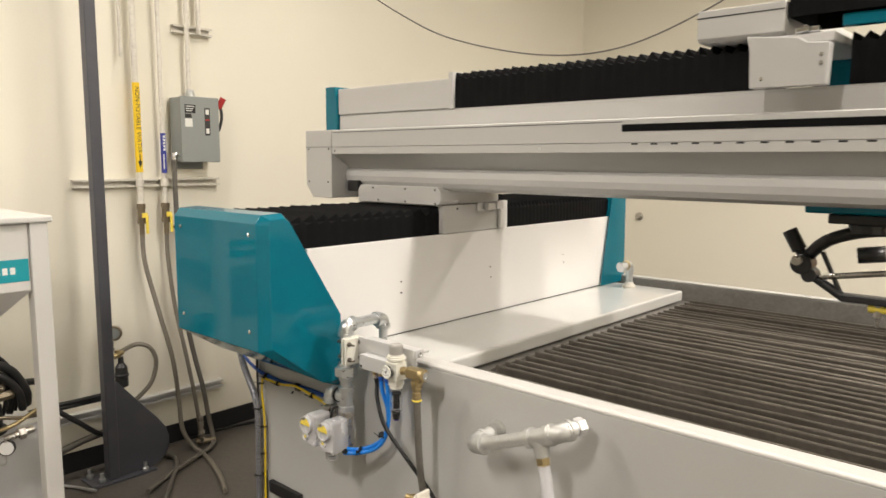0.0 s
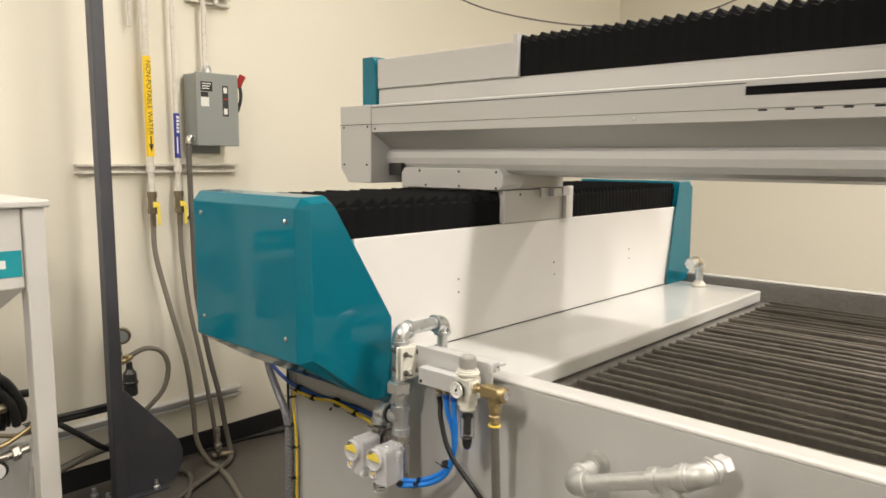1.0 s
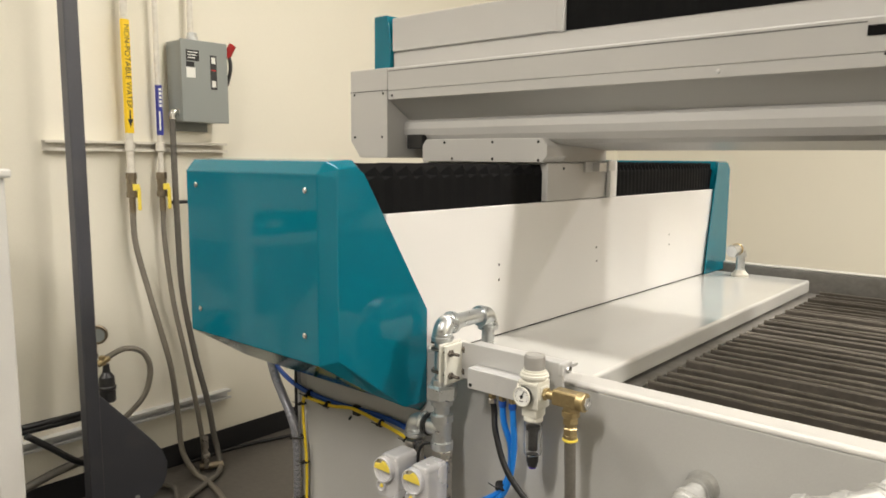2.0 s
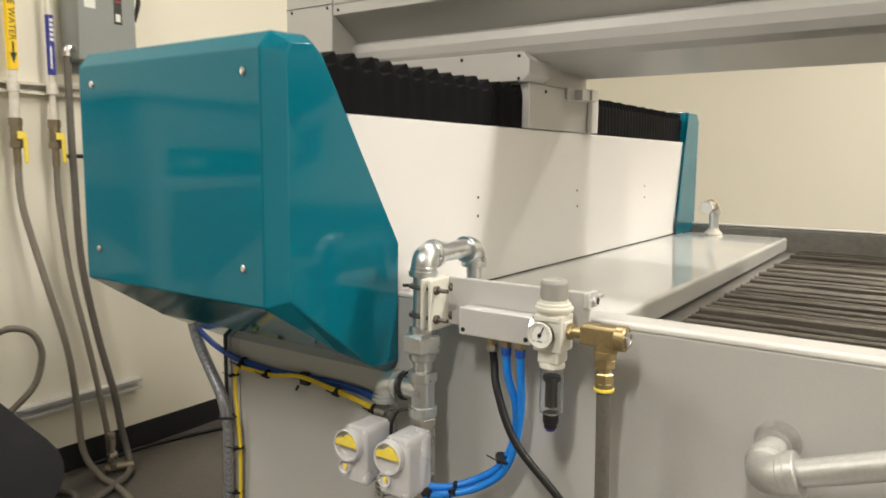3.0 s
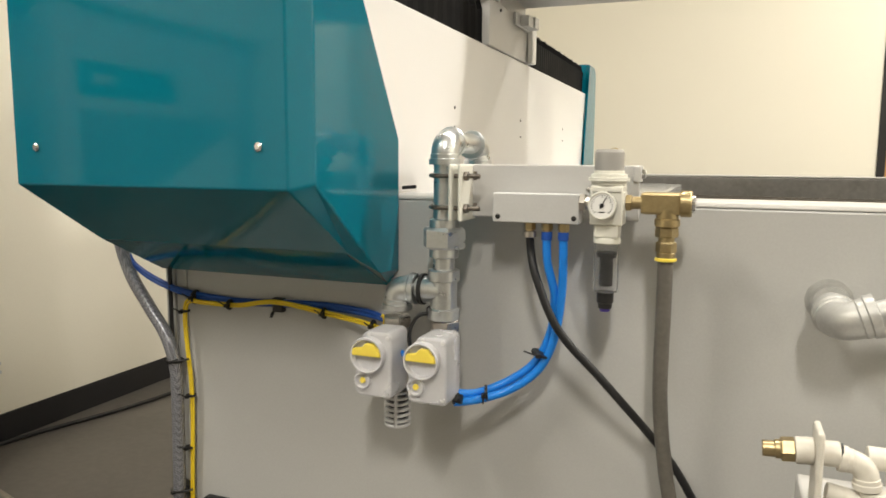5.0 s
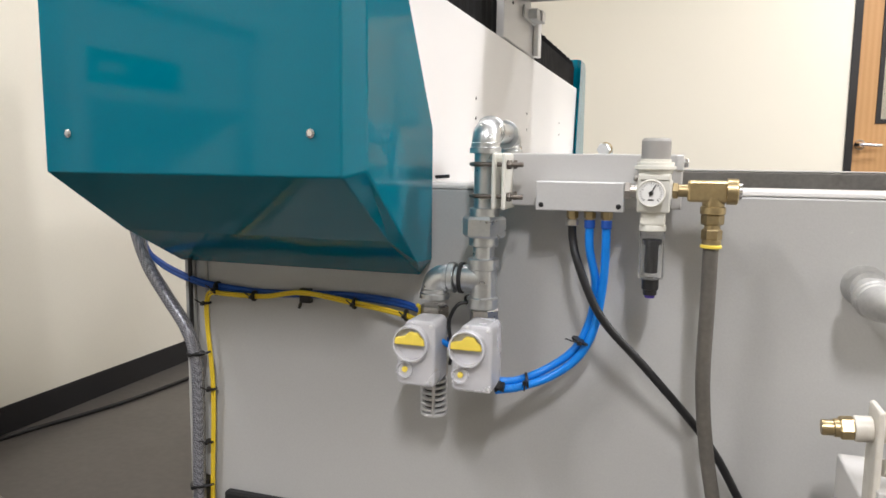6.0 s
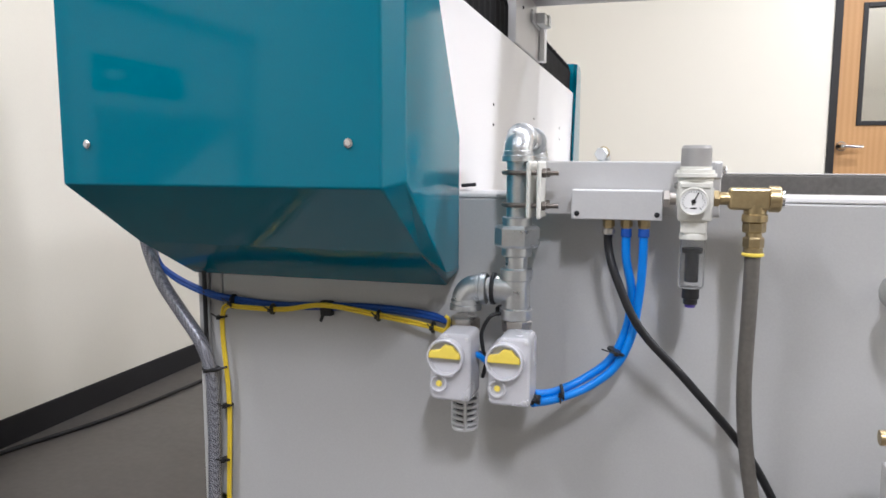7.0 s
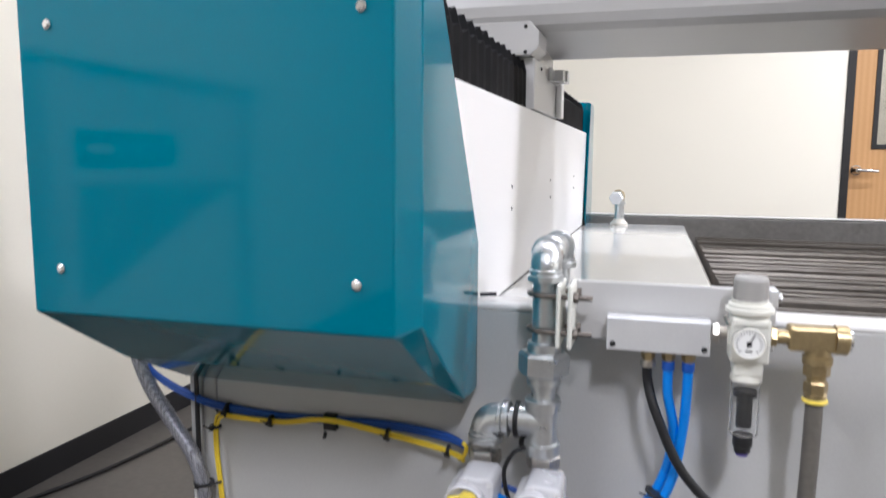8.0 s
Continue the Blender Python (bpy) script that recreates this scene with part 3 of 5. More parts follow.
part("motor", merge(rod((-0.758, 2.29, 1.300), (-0.725, 2.29, 1.24), 0.022), rod((-0.727, 2.29, 1.244), (-0.70, 2.29, 1.20), 0.015)), "black", head, "black cylindrical motor")
part("nozzle", merge(rod((-0.505, 2.30, 1.10), (-0.505, 2.30, 1.06), 0.012), rod((-0.505, 2.30, 1.06), (-0.505, 2.30, 1.03), 0.005)), "steel", head)
part("nozzle_ring", rod((-0.53, 2.30, 1.085), (-0.48, 2.30, 1.085), 0.013), "yellow_knob", head, "yellow ring")

# ---------------------------------------------------------------- galvanised piping on the front of the tank
PX, PY = -1.718, 1.312
drain = thing("drain_pipe", (PX, PY, 0.75), "galvanised iron pipe run with elbows, union and tee", "pipe")
part("top_elbow", bend((PX, PY, 1.012), (0, 0, -1), (0, 1, 0), 0.0205, 0.034), "galv", drain)
part("cross_pipe", rod((PX, PY + 0.02, 1.012), (PX, 1.445, 1.012), 0.0165), "galv", drain)
part("rear_elbow", bend((PX, 1.468, 1.010), (0, -1, 0), (0, 0, -1), 0.0205, 0.034), "galv", drain)
part("drop_pipe", rod((PX, 1.468, 0.985), (PX, 1.468, 0.9), 0.0145), "galv", drain)
part("riser_pipe", rod((PX, PY, 0.985), (PX, PY, 0.885), 0.0165), "galv", drain)
part("union", merge(rod((PX, PY, 0.897), (PX, PY, 0.880), 0.0225), hexagon((PX, PY, 0.884), (PX, PY, 0.852), 0.034), rod((PX, PY, 0.853), (PX, PY, 0.838), 0.0225), rod((PX, PY, 0.84), (PX, PY, 0.815), 0.0165)), "galv", drain, "galvanised pipe union")
part("tee", merge(rod((PX, PY, 0.818), (PX, PY, 0.742), 0.0205), rod((PX, PY, 0.820), (PX, PY, 0.802), 0.0243), rod((PX, PY, 0.760), (PX, PY, 0.742), 0.0243), rod((PX, PY, 0.787), (PX - 0.036, PY, 0.787), 0.021)), "galv", drain, "galvanised tee")
part("nipple", merge(rod((PX - 0.03, PY, 0.787), (PX - 0.05, PY, 0.787), 0.017), rod((PX - 0.044, PY, 0.787), (PX - 0.047, PY, 0.787), 0.0205)), "galv", drain)
part("seal_ring", lathe((PX - 0.0305, PY, 0.787), (-1, 0, 0), [(0, 0.021), (0.001, 0.0245), (0.006, 0.0245), (0.007, 0.021)]), "black", drain, "black rubber seal")
part("left_elbow", bend((PX - 0.078, PY, 0.786), (1, 0, 0), (0, 0, -1), 0.0208, 0.034), "galv", drain)
for k in range(3):
    part("thread_ring", lathe((PX - 0.053 + 0.004 * k, PY, 0.787), (-1, 0, 0), [(0, 0.0225), (0.001, 0.0242), (0.002, 0.0225)]), "galv", drain)

# clamp: two plates with U-bolts round the riser
clamp = thing("pipe_clamp", (PX + 0.03, PY, 0.90), "two white clamp plates with steel U-bolts", "pipe clamp")
for x in (PX + 0.018, PX + 0.033):
    part("clamp_plate", box(x, PY - 0.034, 0.896, x + 0.006, PY + 0.034, 0.979, 0.003), "ivory", clamp)
for z in (0.962, 0.915):
    part("u_bolt", merge(tube([(PX + 0.063, PY - 0.0215, z), (PX + 0.0, PY - 0.0215, z), (PX - 0.013, PY - 0.016, z), (PX - 0.021, PY, z), (PX - 0.013, PY + 0.016, z), (PX, PY + 0.0215, z), (PX + 0.063, PY + 0.0215, z)], 0.0035, 8, 4)), "bolt", clamp, "dark threaded U-bolt")
    for y in (-0.0215, 0.0215):
        part("nut", hexagon((PX + 0.0395, PY + y, z), (PX + 0.0455, PY + y, z), 0.0075), "bolt", clamp)

# bracket and manifold
bracket = thing("mounting_bracket", (-1.56, 1.335, 0.90), "light grey bent sheet bracket along the tank rim", "bracket")
part("plate", box(-1.688, 1.330, 0.901, -1.435, 1.336, 0.979, 0.002), "grey", bracket)
part("ledge", box(-1.672, 1.336, 0.965, -1.437, FY - 0.001, 0.970), "grey", bracket)
part("tab", box(-1.444, 1.326, 0.956, -1.434, 1.36, 0.979, 0.002), "alu", bracket)
part("tab_bolt", hexagon((-1.434, 1.343, 0.967), (-1.428, 1.343, 0.967), 0.007), "chrome", bracket)
manifold = thing("air_manifold", (-1.574, 1.31, 0.897), "rectangular aluminium air manifold with brass ports", "manifold")
part("block", box(-1.637, 1.296, 0.897, -1.512, 1.329, 0.939, 0.0015), "alu", manifold)
for x in (-1.629, -1.519):
    part("block_screw", merge(screw((x, 1.2958, 0.905), (0, -1, 0), 0.0038, 0.002)), "ink", manifold)
for x in (-1.585, -1.560, -1.536):
    part("port", merge(hexagon((x, 1.312, 0.8972), (x, 1.312, 0.886), 0.0085), rod((x, 1.312, 0.887), (x, 1.312, 0.877), 0.0065)), "brass", manifold, "brass push fitting")
part("hose_clamp", lathe((-1.585, 1.312, 0.884), (0, 0, -1), [(0, 0.0085), (0.001, 0.0095), (0.008, 0.0095), (0.009, 0.0085)]), "steel", manifold)
part("link", merge(hexagon((-1.5115, 1.300, 0.928), (-1.503, 1.300, 0.928), 0.013), rod((-1.503, 1.298, 0.928), (-1.492, 1.296, 0.928), 0.0085)), "steel", manifold)

# filter regulator
GX, GY = -1.471, 1.288
reg = thing("filter_regulator", (GX, GY, 0.78), "ivory air filter regulator with grey knob, gauge and clear bowl", "regulator")
knob = lathe((GX, GY, 0.972), (0, 0, 1), [(0, 0.0185), (0.004, 0.0196), (0.0245, 0.0196), (0.0285, 0.0172), (0.0285, 0.012), (0.0275, 0.0118)], 64)
for v in knob.verts:
    if 0.975 < v.co.z < 0.998 and math.cos(32 * math.atan2(v.co.y - GY, v.co.x - GX)) < 0:
        v.co.x, v.co.y = GX + (v.co.x - GX) * 0.95, GY + (v.co.y - GY) * 0.95
part("knob", knob, "knob_grey", reg, "ribbed grey plastic knob")
part("collar", lathe((GX, GY, 0.952), (0, 0, 1), [(0, 0.0215), (0.002, 0.0235), (0.006, 0.0235), (0.0065, 0.0275), (0.011, 0.0275), (0.0115, 0.0245), (0.016, 0.0245), (0.0165, 0.0205), (0.0205, 0.0205)], 28), "ivory", reg)
part("body", merge(box(GX - 0.0215, GY - 0.0205, 0.900, GX + 0.0215, GY + 0.0205, 0.953, 0.0022, 2), box(GX - 0.0235, GY - 0.013, 0.918, GX + 0.0235, GY + 0.013, 0.944, 0.002, 2), box(GX - 0.0165, GY - 0.0165, 0.882, GX + 0.0165, GY + 0.0165, 0.901, 0.003, 2), box(GX - 0.019, GY - 0.0225, 0.944, GX + 0.019, GY - 0.02, 0.951, 0.001, 1)), "ivory", reg)
part("bowl_ring", lathe((GX, GY, 0.874), (0, 0, 1), [(0, 0.0172), (0.001, 0.0182), (0.006, 0.0182), (0.0085, 0.0172)]), "ivory", reg)
bowl = part("bowl", lathe((GX, GY, 0.876), (0, 0, -1), [(0.067, 0.0005), (0.0665, 0.0145), (0.064, 0.0152), (0.05, 0.0152), (0.0005, 0.0152), (0, 0.0158), (0, 0.0172), (0.05, 0.0172), (0.066, 0.0172), (0.0685, 0.016), (0.0692, 0.0005)], 24), "clear", reg, "clear plastic bowl")
part("element", merge(lathe((GX, GY, 0.862), (0, 0, -1), [(0, 0.0135), (0.007, 0.0135), (0.0075, 0.0092), (0.046, 0.0092), (0.047, 0.007)], 16)), "black", bowl, "dark filter element")
part("drain", lathe((GX, GY, 0.8065), (0, 0, -1), [(0, 0.0115), (0.014, 0.0115), (0.015, 0.0095), (0.022, 0.0095)], 16), "black", reg, "black drain valve")
part("drain_tip", rod((GX, GY, 0.785), (GX, GY, 0.780), 0.007), "purple", reg, "purple tip")
GC = (GX - 0.003, GY - 0.022, 0.927)
gauge = part("gauge", lathe(GC, (0, -1, 0), [(0, 0.008), (0.004, 0.0155), (0.006, 0.0182), (0.013, 0.0182), (0.0135, 0.0172), (0.0125, 0.0168)], 32), "black", reg, "black pressure gauge with pale bezel")
gy = GC[1] - 0.0128
part("bezel", lathe((GC[0], GC[1] - 0.0128, GC[2]), (0, -1, 0), [(0, 0.0166), (0.0002, 0.0186), (0.0022, 0.0184), (0.003, 0.0176), (0.003, 0.0168), (0.0006, 0.0166)], 32), "ivory", gauge, "pale bezel")
part("dial", lathe((GC[0], gy - 0.0008, GC[2]), (0, -1, 0), [(0, 0.0166), (0.0004, 0.0166)], 32), "dial", gauge)
ticks = []
for k in range(21):
    a = math.radians(225 - 270 * k / 20)
    r0 = 0.0122 if k % 5 else 0.0108
    c, s = math.cos(a), math.sin(a)
    ticks.append(tube([(GC[0] + r0 * c, gy - 0.0016, GC[2] + r0 * s), (GC[0] + 0.0146 * c, gy - 0.0016, GC[2] + 0.0146 * s)], 0.00035, 4, 1))
part("scale", merge(*ticks, box(GC[0] - 0.004, gy - 0.0019, GC[2] - 0.0095, GC[0] + 0.004, gy - 0.0013, GC[2] - 0.008)), "ink", gauge)
part("needle", merge(tube([(GC[0] - 0.002, gy - 0.0021, GC[2] - 0.004), (GC[0] + 0.0055, gy - 0.0021, GC[2] + 0.011)], 0.0008, 6, 1), rod((GC[0], gy - 0.0013, GC[2]), (GC[0], gy - 0.0029, GC[2]), 0.003, 12)), "ink", gauge)
part("outlet", merge(hexagon((GX + 0.0235, GY, 0.930), (GX + 0.031, GY, 0.930), 0.012), rod((GX + 0.031, GY, 0.930), (GX + 0.046, GY, 0.930), 0.0085)), "brass", reg, "brass nipple")
part("bonnet_screw", merge(*[screw((GX - 0.0235, GY + d, 0.946), (-1, 0, 0), 0.004, 0.004) for d in (-0.012, 0.012)]), "steel", reg)

# brass tee with the supply hose
TX, TY = -1.394, 1.292
supply = thing("brass_tee", (TX, TY, 0.85), "brass tee with a barbed hose fitting below", "pipe fitting")
part("run", merge(box(TX - 0.034, TY - 0.0135, 0.9155, TX + 0.018, TY + 0.0135, 0.9445, 0.0035, 2), lathe((TX - 0.030, TY, 0.930), (1, 0, 0), [(0, 0.0120), (0.046, 0.0120), (0.0462, 0.0175), (0.059, 0.0175), (0.0605, 0.016)], 24), lathe((TX, TY, 0.922), (0, 0, -1), [(0, 0.0145), (0.012, 0.0145), (0.013, 0.0165), (0.022, 0.0165), (0.0235, 0.0145)], 24)), "brass", supply)
part("plug", lathe((TX + 0.0305, TY, 0.930), (1, 0, 0), [(0, 0.0125), (0.004, 0.0125), (0.004, 0.008), (0.002, 0.0075)], 6), "chrome", supply, "bright hexagonal plug")
part("swivel", merge(hexagon((TX, TY, 0.899), (TX, TY, 0.885), 0.015), rod((TX, TY, 0.886), (TX, TY, 0.878), 0.0105), hexagon((TX, TY, 0.879), (TX, TY, 0.864), 0.0135), rod((TX, TY, 0.865), (TX, TY, 0.854), 0.0125)), "brass", supply, "brass swivel nut")
part("ring", lathe((TX, TY, 0.858), (0, 0, -1), [(0, 0.0125), (0.001, 0.0142), (0.004, 0.0142), (0.005, 0.0125)]), "yellow_knob", supply, "yellow ring")
solid("air_hose", tube([(TX, TY, 0.856), (TX, TY + 0.004, 0.78), (TX, TY + 0.012, 0.66), (TX + 0.010, TY + 0.02, 0.56), (TX + 0.026, TY + 0.026, 0.47), (TX + 0.045, TY + 0.03, 0.36), (TX + 0.06, TY + 0.02, 0.2), (TX + 0.08, TY - 0.02, 0.06), (TX + 0.16, TY - 0.10, 0.016), (TX + 0.5, TY - 0.25, 0.016)], 0.0102, 12), "hose_grey", "dusty dark grey rubber air hose hanging to the floor", "hose")
solid("black_air_hose", tube([(-1.585, 1.312, 0.882), (-1.5845, 1.318, 0.855), (-1.572, 1.308, 0.814), (-1.537, 1.304, 0.742), (-1.471, 1.318, 0.668), (-1.387, 1.345, 0.566), (-1.337, 1.36, 0.48), (-1.28, 1.37, 0.36), (-1.22, 1.34, 0.18), (-1.14, 1.27, 0.05), (-0.98, 1.2, 0.012), (-0.6, 1.1, 0.012)], 0.0062, 12), "black", "black rubber air hose looping down the tank front", "hose")

# blue air tubes
tubes = thing("air_tubes", (-1.6, 1.33, 0.62), "pair of bright blue air tubes with black cable ties", "tube")
part("tube", tube([(-1.560, 1.312, 0.882), (-1.559, 1.316, 0.84), (-1.550, 1.328, 0.787), (-1.557, 1.336, 0.73), (-1.579, 1.336, 0.683), (-1.620, 1.330, 0.650), (-1.660, 1.305, 0.635), (-1.684, 1.283, 0.638)], 0.0063, 12), "blue", tubes)
part("tube", tube([(-1.536, 1.312, 0.882), (-1.536, 1.316, 0.84), (-1.539, 1.324, 0.787), (-1.549, 1.325, 0.722), (-1.572, 1.325, 0.674), (-1.613, 1.319, 0.641), (-1.655, 1.295, 0.628), (-1.684, 1.27, 0.628)], 0.0063, 12), "blue", tubes)
for x in (-1.560, -1.536):
    part("collar", rod((x, 1.312, 0.884), (x, 1.312, 0.872), 0.0078), "blue_cable", tubes, "dark blue release collar")


def cable_tie(parent, p, d, r, tail=(0.0, -0.006, 0.004)):
    p = Vector(p)
    d, u, w = frame_of(d)
    part("cable_tie", merge(lathe(p - d * 0.002, d, [(0, r), (0.0005, r + 0.0016), (0.0035, r + 0.0016), (0.004, r)], 14), box(*(p + Vector((-0.003, -r - 0.006, -0.003))), *(p + Vector((0.003, -r, 0.003)))), tube([p + Vector((0, -r - 0.004, 0)), p + Vector((0, -r - 0.006, 0)) + Vector(tail) * 3], 0.0012, 6, 1)), "black", parent, "black nylon cable tie")


cable_tie(tubes, (-1.5685, 1.327, 0.700), (0.35, 0, 1), 0.013, (-0.007, 0, 0.002))
cable_tie(tubes, (-1.645, 1.305, 0.6365), (1, 0.3, 0.1), 0.011, (0.0, 0, -0.004))

# the two valves with translucent actuator covers
def actuator(x, group_x):
    z0, z1 = 0.634, 0.733
    front = PY - 0.085
    v = thing("ball_valve", (x, PY, 0.63), "small valve with frosted plastic actuator cover and yellow indicator", "valve", "valves under the pipe")
    part("valve_body", merge(hexagon((group_x, PY, 0.742), (group_x, PY, 0.722), 0.023), rod((group_x, PY, 0.723), (group_x, PY, 0.640), 0.02), hexagon((group_x, PY, 0.648), (group_x, PY, 0.630), 0.023)), "steel", v, "nickel-plated valve body")
    outline = [(x - 0.030, z0 + 0.006), (x - 0.025, z0), (x + 0.027, z0), (x + 0.030, z0 + 0.004), (x + 0.030, z1 - 0.006), (x + 0.025, z1), (x - 0.010, z1), (x - 0.016, z1 - 0.003), (x - 0.019, z1 - 0.011), (x - 0.030, z1 - 0.017)]
    body = part("cover", prism(outline, "y", front, PY - 0.024, 0.004), "cover", v, "frosted white plastic cover")
    part("gearbox", box(x - 0.020, front + 0.012, z0 + 0.010, x + 0.021, PY - 0.030, z1 - 0.022, 0.003), "paper", body, "pale gearbox inside the cover")
    cx, cz = x - 0.005, 0.700
    part("cover_face", merge(lathe((cx, front + 0.001, cz), (0, -1, 0), [(0, 0.0275), (0.012, 0.0270), (0.0135, 0.0262), (0.0135, 0.0245), (0.0125, 0.0238), (0.003, 0.0236)], 32), lathe((x - 0.016, front + 0.001, 0.659), (0, -1, 0), [(0, 0.0130), (0.006, 0.0128), (0.007, 0.0120), (0.007, 0.0102), (0.006, 0.0097), (0.002, 0.0095)], 24), box(x - 0.018, front - 0.007, 0.669, x - 0.009, front + 0.001, 0.676, 0.002)), "cover", body)
    part("indicator", prism([(x - 0.029, 0.6985), (x + 0.0175, 0.6985), (x + 0.017, 0.706), (x + 0.011, 0.7105), (x + 0.006, 0.7175), (x - 0.006, 0.7185), (x - 0.013, 0.7115), (x - 0.029, 0.7085)], "y", front - 0.0112, front - 0.0035, 0.0015), "yellow_knob", body, "yellow position indicator")
    part("led", lathe((x - 0.016, front - 0.001, 0.659), (0, -1, 0), [(0, 0.0048), (0.003, 0.0036)], 12), "yellow_knob", body, "small yellow lens")
    for a, c in ((0.024, 0.726), (0.024, 0.641), (-0.006, 0.729)):
        part("cover_screw", screw((x + a, front, c), (0, -1, 0), 0.003, 0.001), "alu", body)
    return v


actuator(-1.797, PX - 0.078)
actuator(-1.711, PX + 0.002)
part_gasket = thing("cable_gland", (-1.678, 1.27, 0.62), "small black cable gland below the valve", "cable gland")
part("gland", merge(hexagon((-1.686, 1.272, 0.633), (-1.678, 1.272, 0.633), 0.0085), rod((-1.678, 1.272, 0.633), (-1.672, 1.272, 0.633), 0.007)), "black", part_gasket)

# slotted silencer
silencer = thing("silencer", (PX - 0.078, PY, 0.58), "slotted bright metal silencer under the valve", "silencer")
part("core", rod((PX - 0.078, PY, 0.632), (PX - 0.078, PY, 0.568), 0.0145), "carbon", silencer)
for k in range(6):
    z = 0.622 - 0.0092 * k
    part("ring", lathe((PX - 0.078, PY, z), (0, 0, -1), [(0, 0.0185), (0.0008, 0.0202), (0.0042, 0.0202), (0.005, 0.0185)], 22), "alu", silencer)
for k in range(4):
    a = math.pi / 4 + math.pi / 2 * k - 0.5
    part("web", rod((PX - 0.078 + 0.0188 * math.cos(a), PY + 0.0188 * math.sin(a), 0.63), (PX - 0.078 + 0.0188 * math.cos(a), PY + 0.0188 * math.sin(a), 0.566), 0.003, 8), "alu", silencer)
part("cap", rod((PX - 0.078, PY, 0.5685), (PX - 0.078, PY, 0.563), 0.0205), "alu", silencer)

# ---------------------------------------------------------------- cables along the left of the tank front
CY = FY - 0.012
conduit = thing("braided_conduit", (-2.285, 1.36, 0), "braided grey metal conduit running down the tank corner", "conduit")
part("sleeve", tube([(-2.445, 1.40, 0.93), (-2.425, 1.375, 0.845), (-2.39, 1.366, 0.765), (-2.345, 1.362, 0.705), (-2.303, 1.360, 0.650), (-2.283, 1.360, 0.59), (-2.281, 1.360, 0.50), (-2.285, 1.360, 0.33), (-2.288, 1.360, 0.015)], 0.0122, 14, 10), "braid", conduit)
wires = thing("yellow_cable", (-2.262, CY, 0), "thin yellow cables tied along the tank front", "cable")
for k, off in enumerate((0.0, 0.0042)):
    part("wire", tube([(-2.272 + off, 1.372, 0.012), (-2.266 + off, 1.372, 0.33), (-2.257 + off, 1.370, 0.53), (-2.263 + off, 1.366, 0.66), (-2.262 + off, 1.366, 0.706 - off), (-2.252 + off, 1.366, 0.722 - off), (-2.22, 1.368, 0.721 - off), (-2.14, 1.368, 0.722 - off), (-2.061, 1.366, 0.7345 - off), (-1.96, 1.366, 0.724 - off * 1.3), (-1.87, 1.36, 0.712 - off), (-1.835, 1.345, 0.707 - off)], 0.0026, 8, 6), "yellow", wires)
for p, d in (((-2.262, 1.366, 0.70), (0, 0, 1)), ((-2.258, 1.370, 0.535), (0, 0, 1)), ((-2.266, 1.372, 0.43), (0, 0, 1)), ((-2.16, 1.368, 0.7195), (1, 0, 0)), ((-1.96, 1.366, 0.7205), (1, 0, 0)), ((-1.862, 1.358, 0.7095), (1, 0, 0))):
    cable_tie(wires, p, d, 0.0085)
part("anchor", merge(box(-2.072, 1.373, 0.712, -2.05, FY - 0.0005, 0.738, 0.002), tube([(-2.061, 1.36, 0.715), (-2.06, 1.352, 0.708)], 0.003, 6, 1)), "black", wires, "black cable tie anchor")
blue_wires = thing("blue_cable", (-2.1, CY, 0.73), "dark blue cables sagging along the tank front", "cable")
for k, off in enumerate((0.0, 0.006)):
    part("wire", tube([(-2.43, 1.40, 0.87), (-2.40, 1.375, 0.80), (-2.364, 1.372, 0.770 - off), (-2.30, 1.374, 0.744 - off), (-2.244, 1.377, 0.733 - off), (-2.15, 1.379, 0.727 - off), (-2.061, 1.379, 0.731 - off), (-1.96, 1.379, 0.733 - off), (-1.87, 1.374, 0.727 - off), (-1.83, 1.362, 0.712), (-1.815, 1.352, 0.69), (-1.78, 1.345, 0.675), (-1.755, 1.345, 0.668)], 0.0042, 8, 6), "blue_cable", blue_wires)
for p, d, r in (((-2.285, 1.362, 0.603), (0.1, 0, 1), 0.0155), ((-2.287, 1.362, 0.345), (0, 0, 1), 0.0155)):
    cable_tie(conduit, p, d, r, (0.010, -0.002, 0.004))
    part("cable_tie", tube([Vector(p) + Vector((0, -0.017, 0)), Vector(p) + Vector((0.02, -0.012, 0.003)), Vector(p) + Vector((0.036, -0.004, 0.007))], 0.0022, 6, 3), "black", conduit, "black nylon cable tie")
cable_tie(blue_wires, (-2.242, 1.374, 0.727), (1, 0, 0), 0.012)
sensor = thing("valve_lead", (-1.77, 1.30, 0.66), "short black lead between the valves", "cable")
part("lead", tube([(-1.738, 1.30, 0.752), (-1.752, 1.29, 0.748), (-1.764, 1.288, 0.725), (-1.762, 1.285, 0.70), (-1.757, 1.285, 0.68), (-1.762, 1.285, 0.655)], 0.003, 8, 5), "black", sensor)
part("blue_lead", tube([(-1.775, 1.262, 0.700), (-1.760, 1.27, 0.690), (-1.748, 1.275, 0.676), (-1.738, 1.27, 0.664)], 0.0045, 10, 5), "blue", sensor, "bright blue tube")
part("plug", box(-1.752, 1.322, 0.742, -1.732, 1.342, 0.757, 0.003), "black", sensor)
part("yellow_tag", tube([(-1.842, 1.344, 0.706), (-1.832, 1.338, 0.716), (-1.829, 1.335, 0.728), (-1.834, 1.333, 0.735)], 0.0032, 8, 4), "yellow", sensor, "yellow cable end")
solid("black_pipe", rod((-2.301, FY - 0.012, 0.0), (-2.301, FY - 0.012, 0.80), 0.004), "black", "thin black line in the tank corner", "cable")
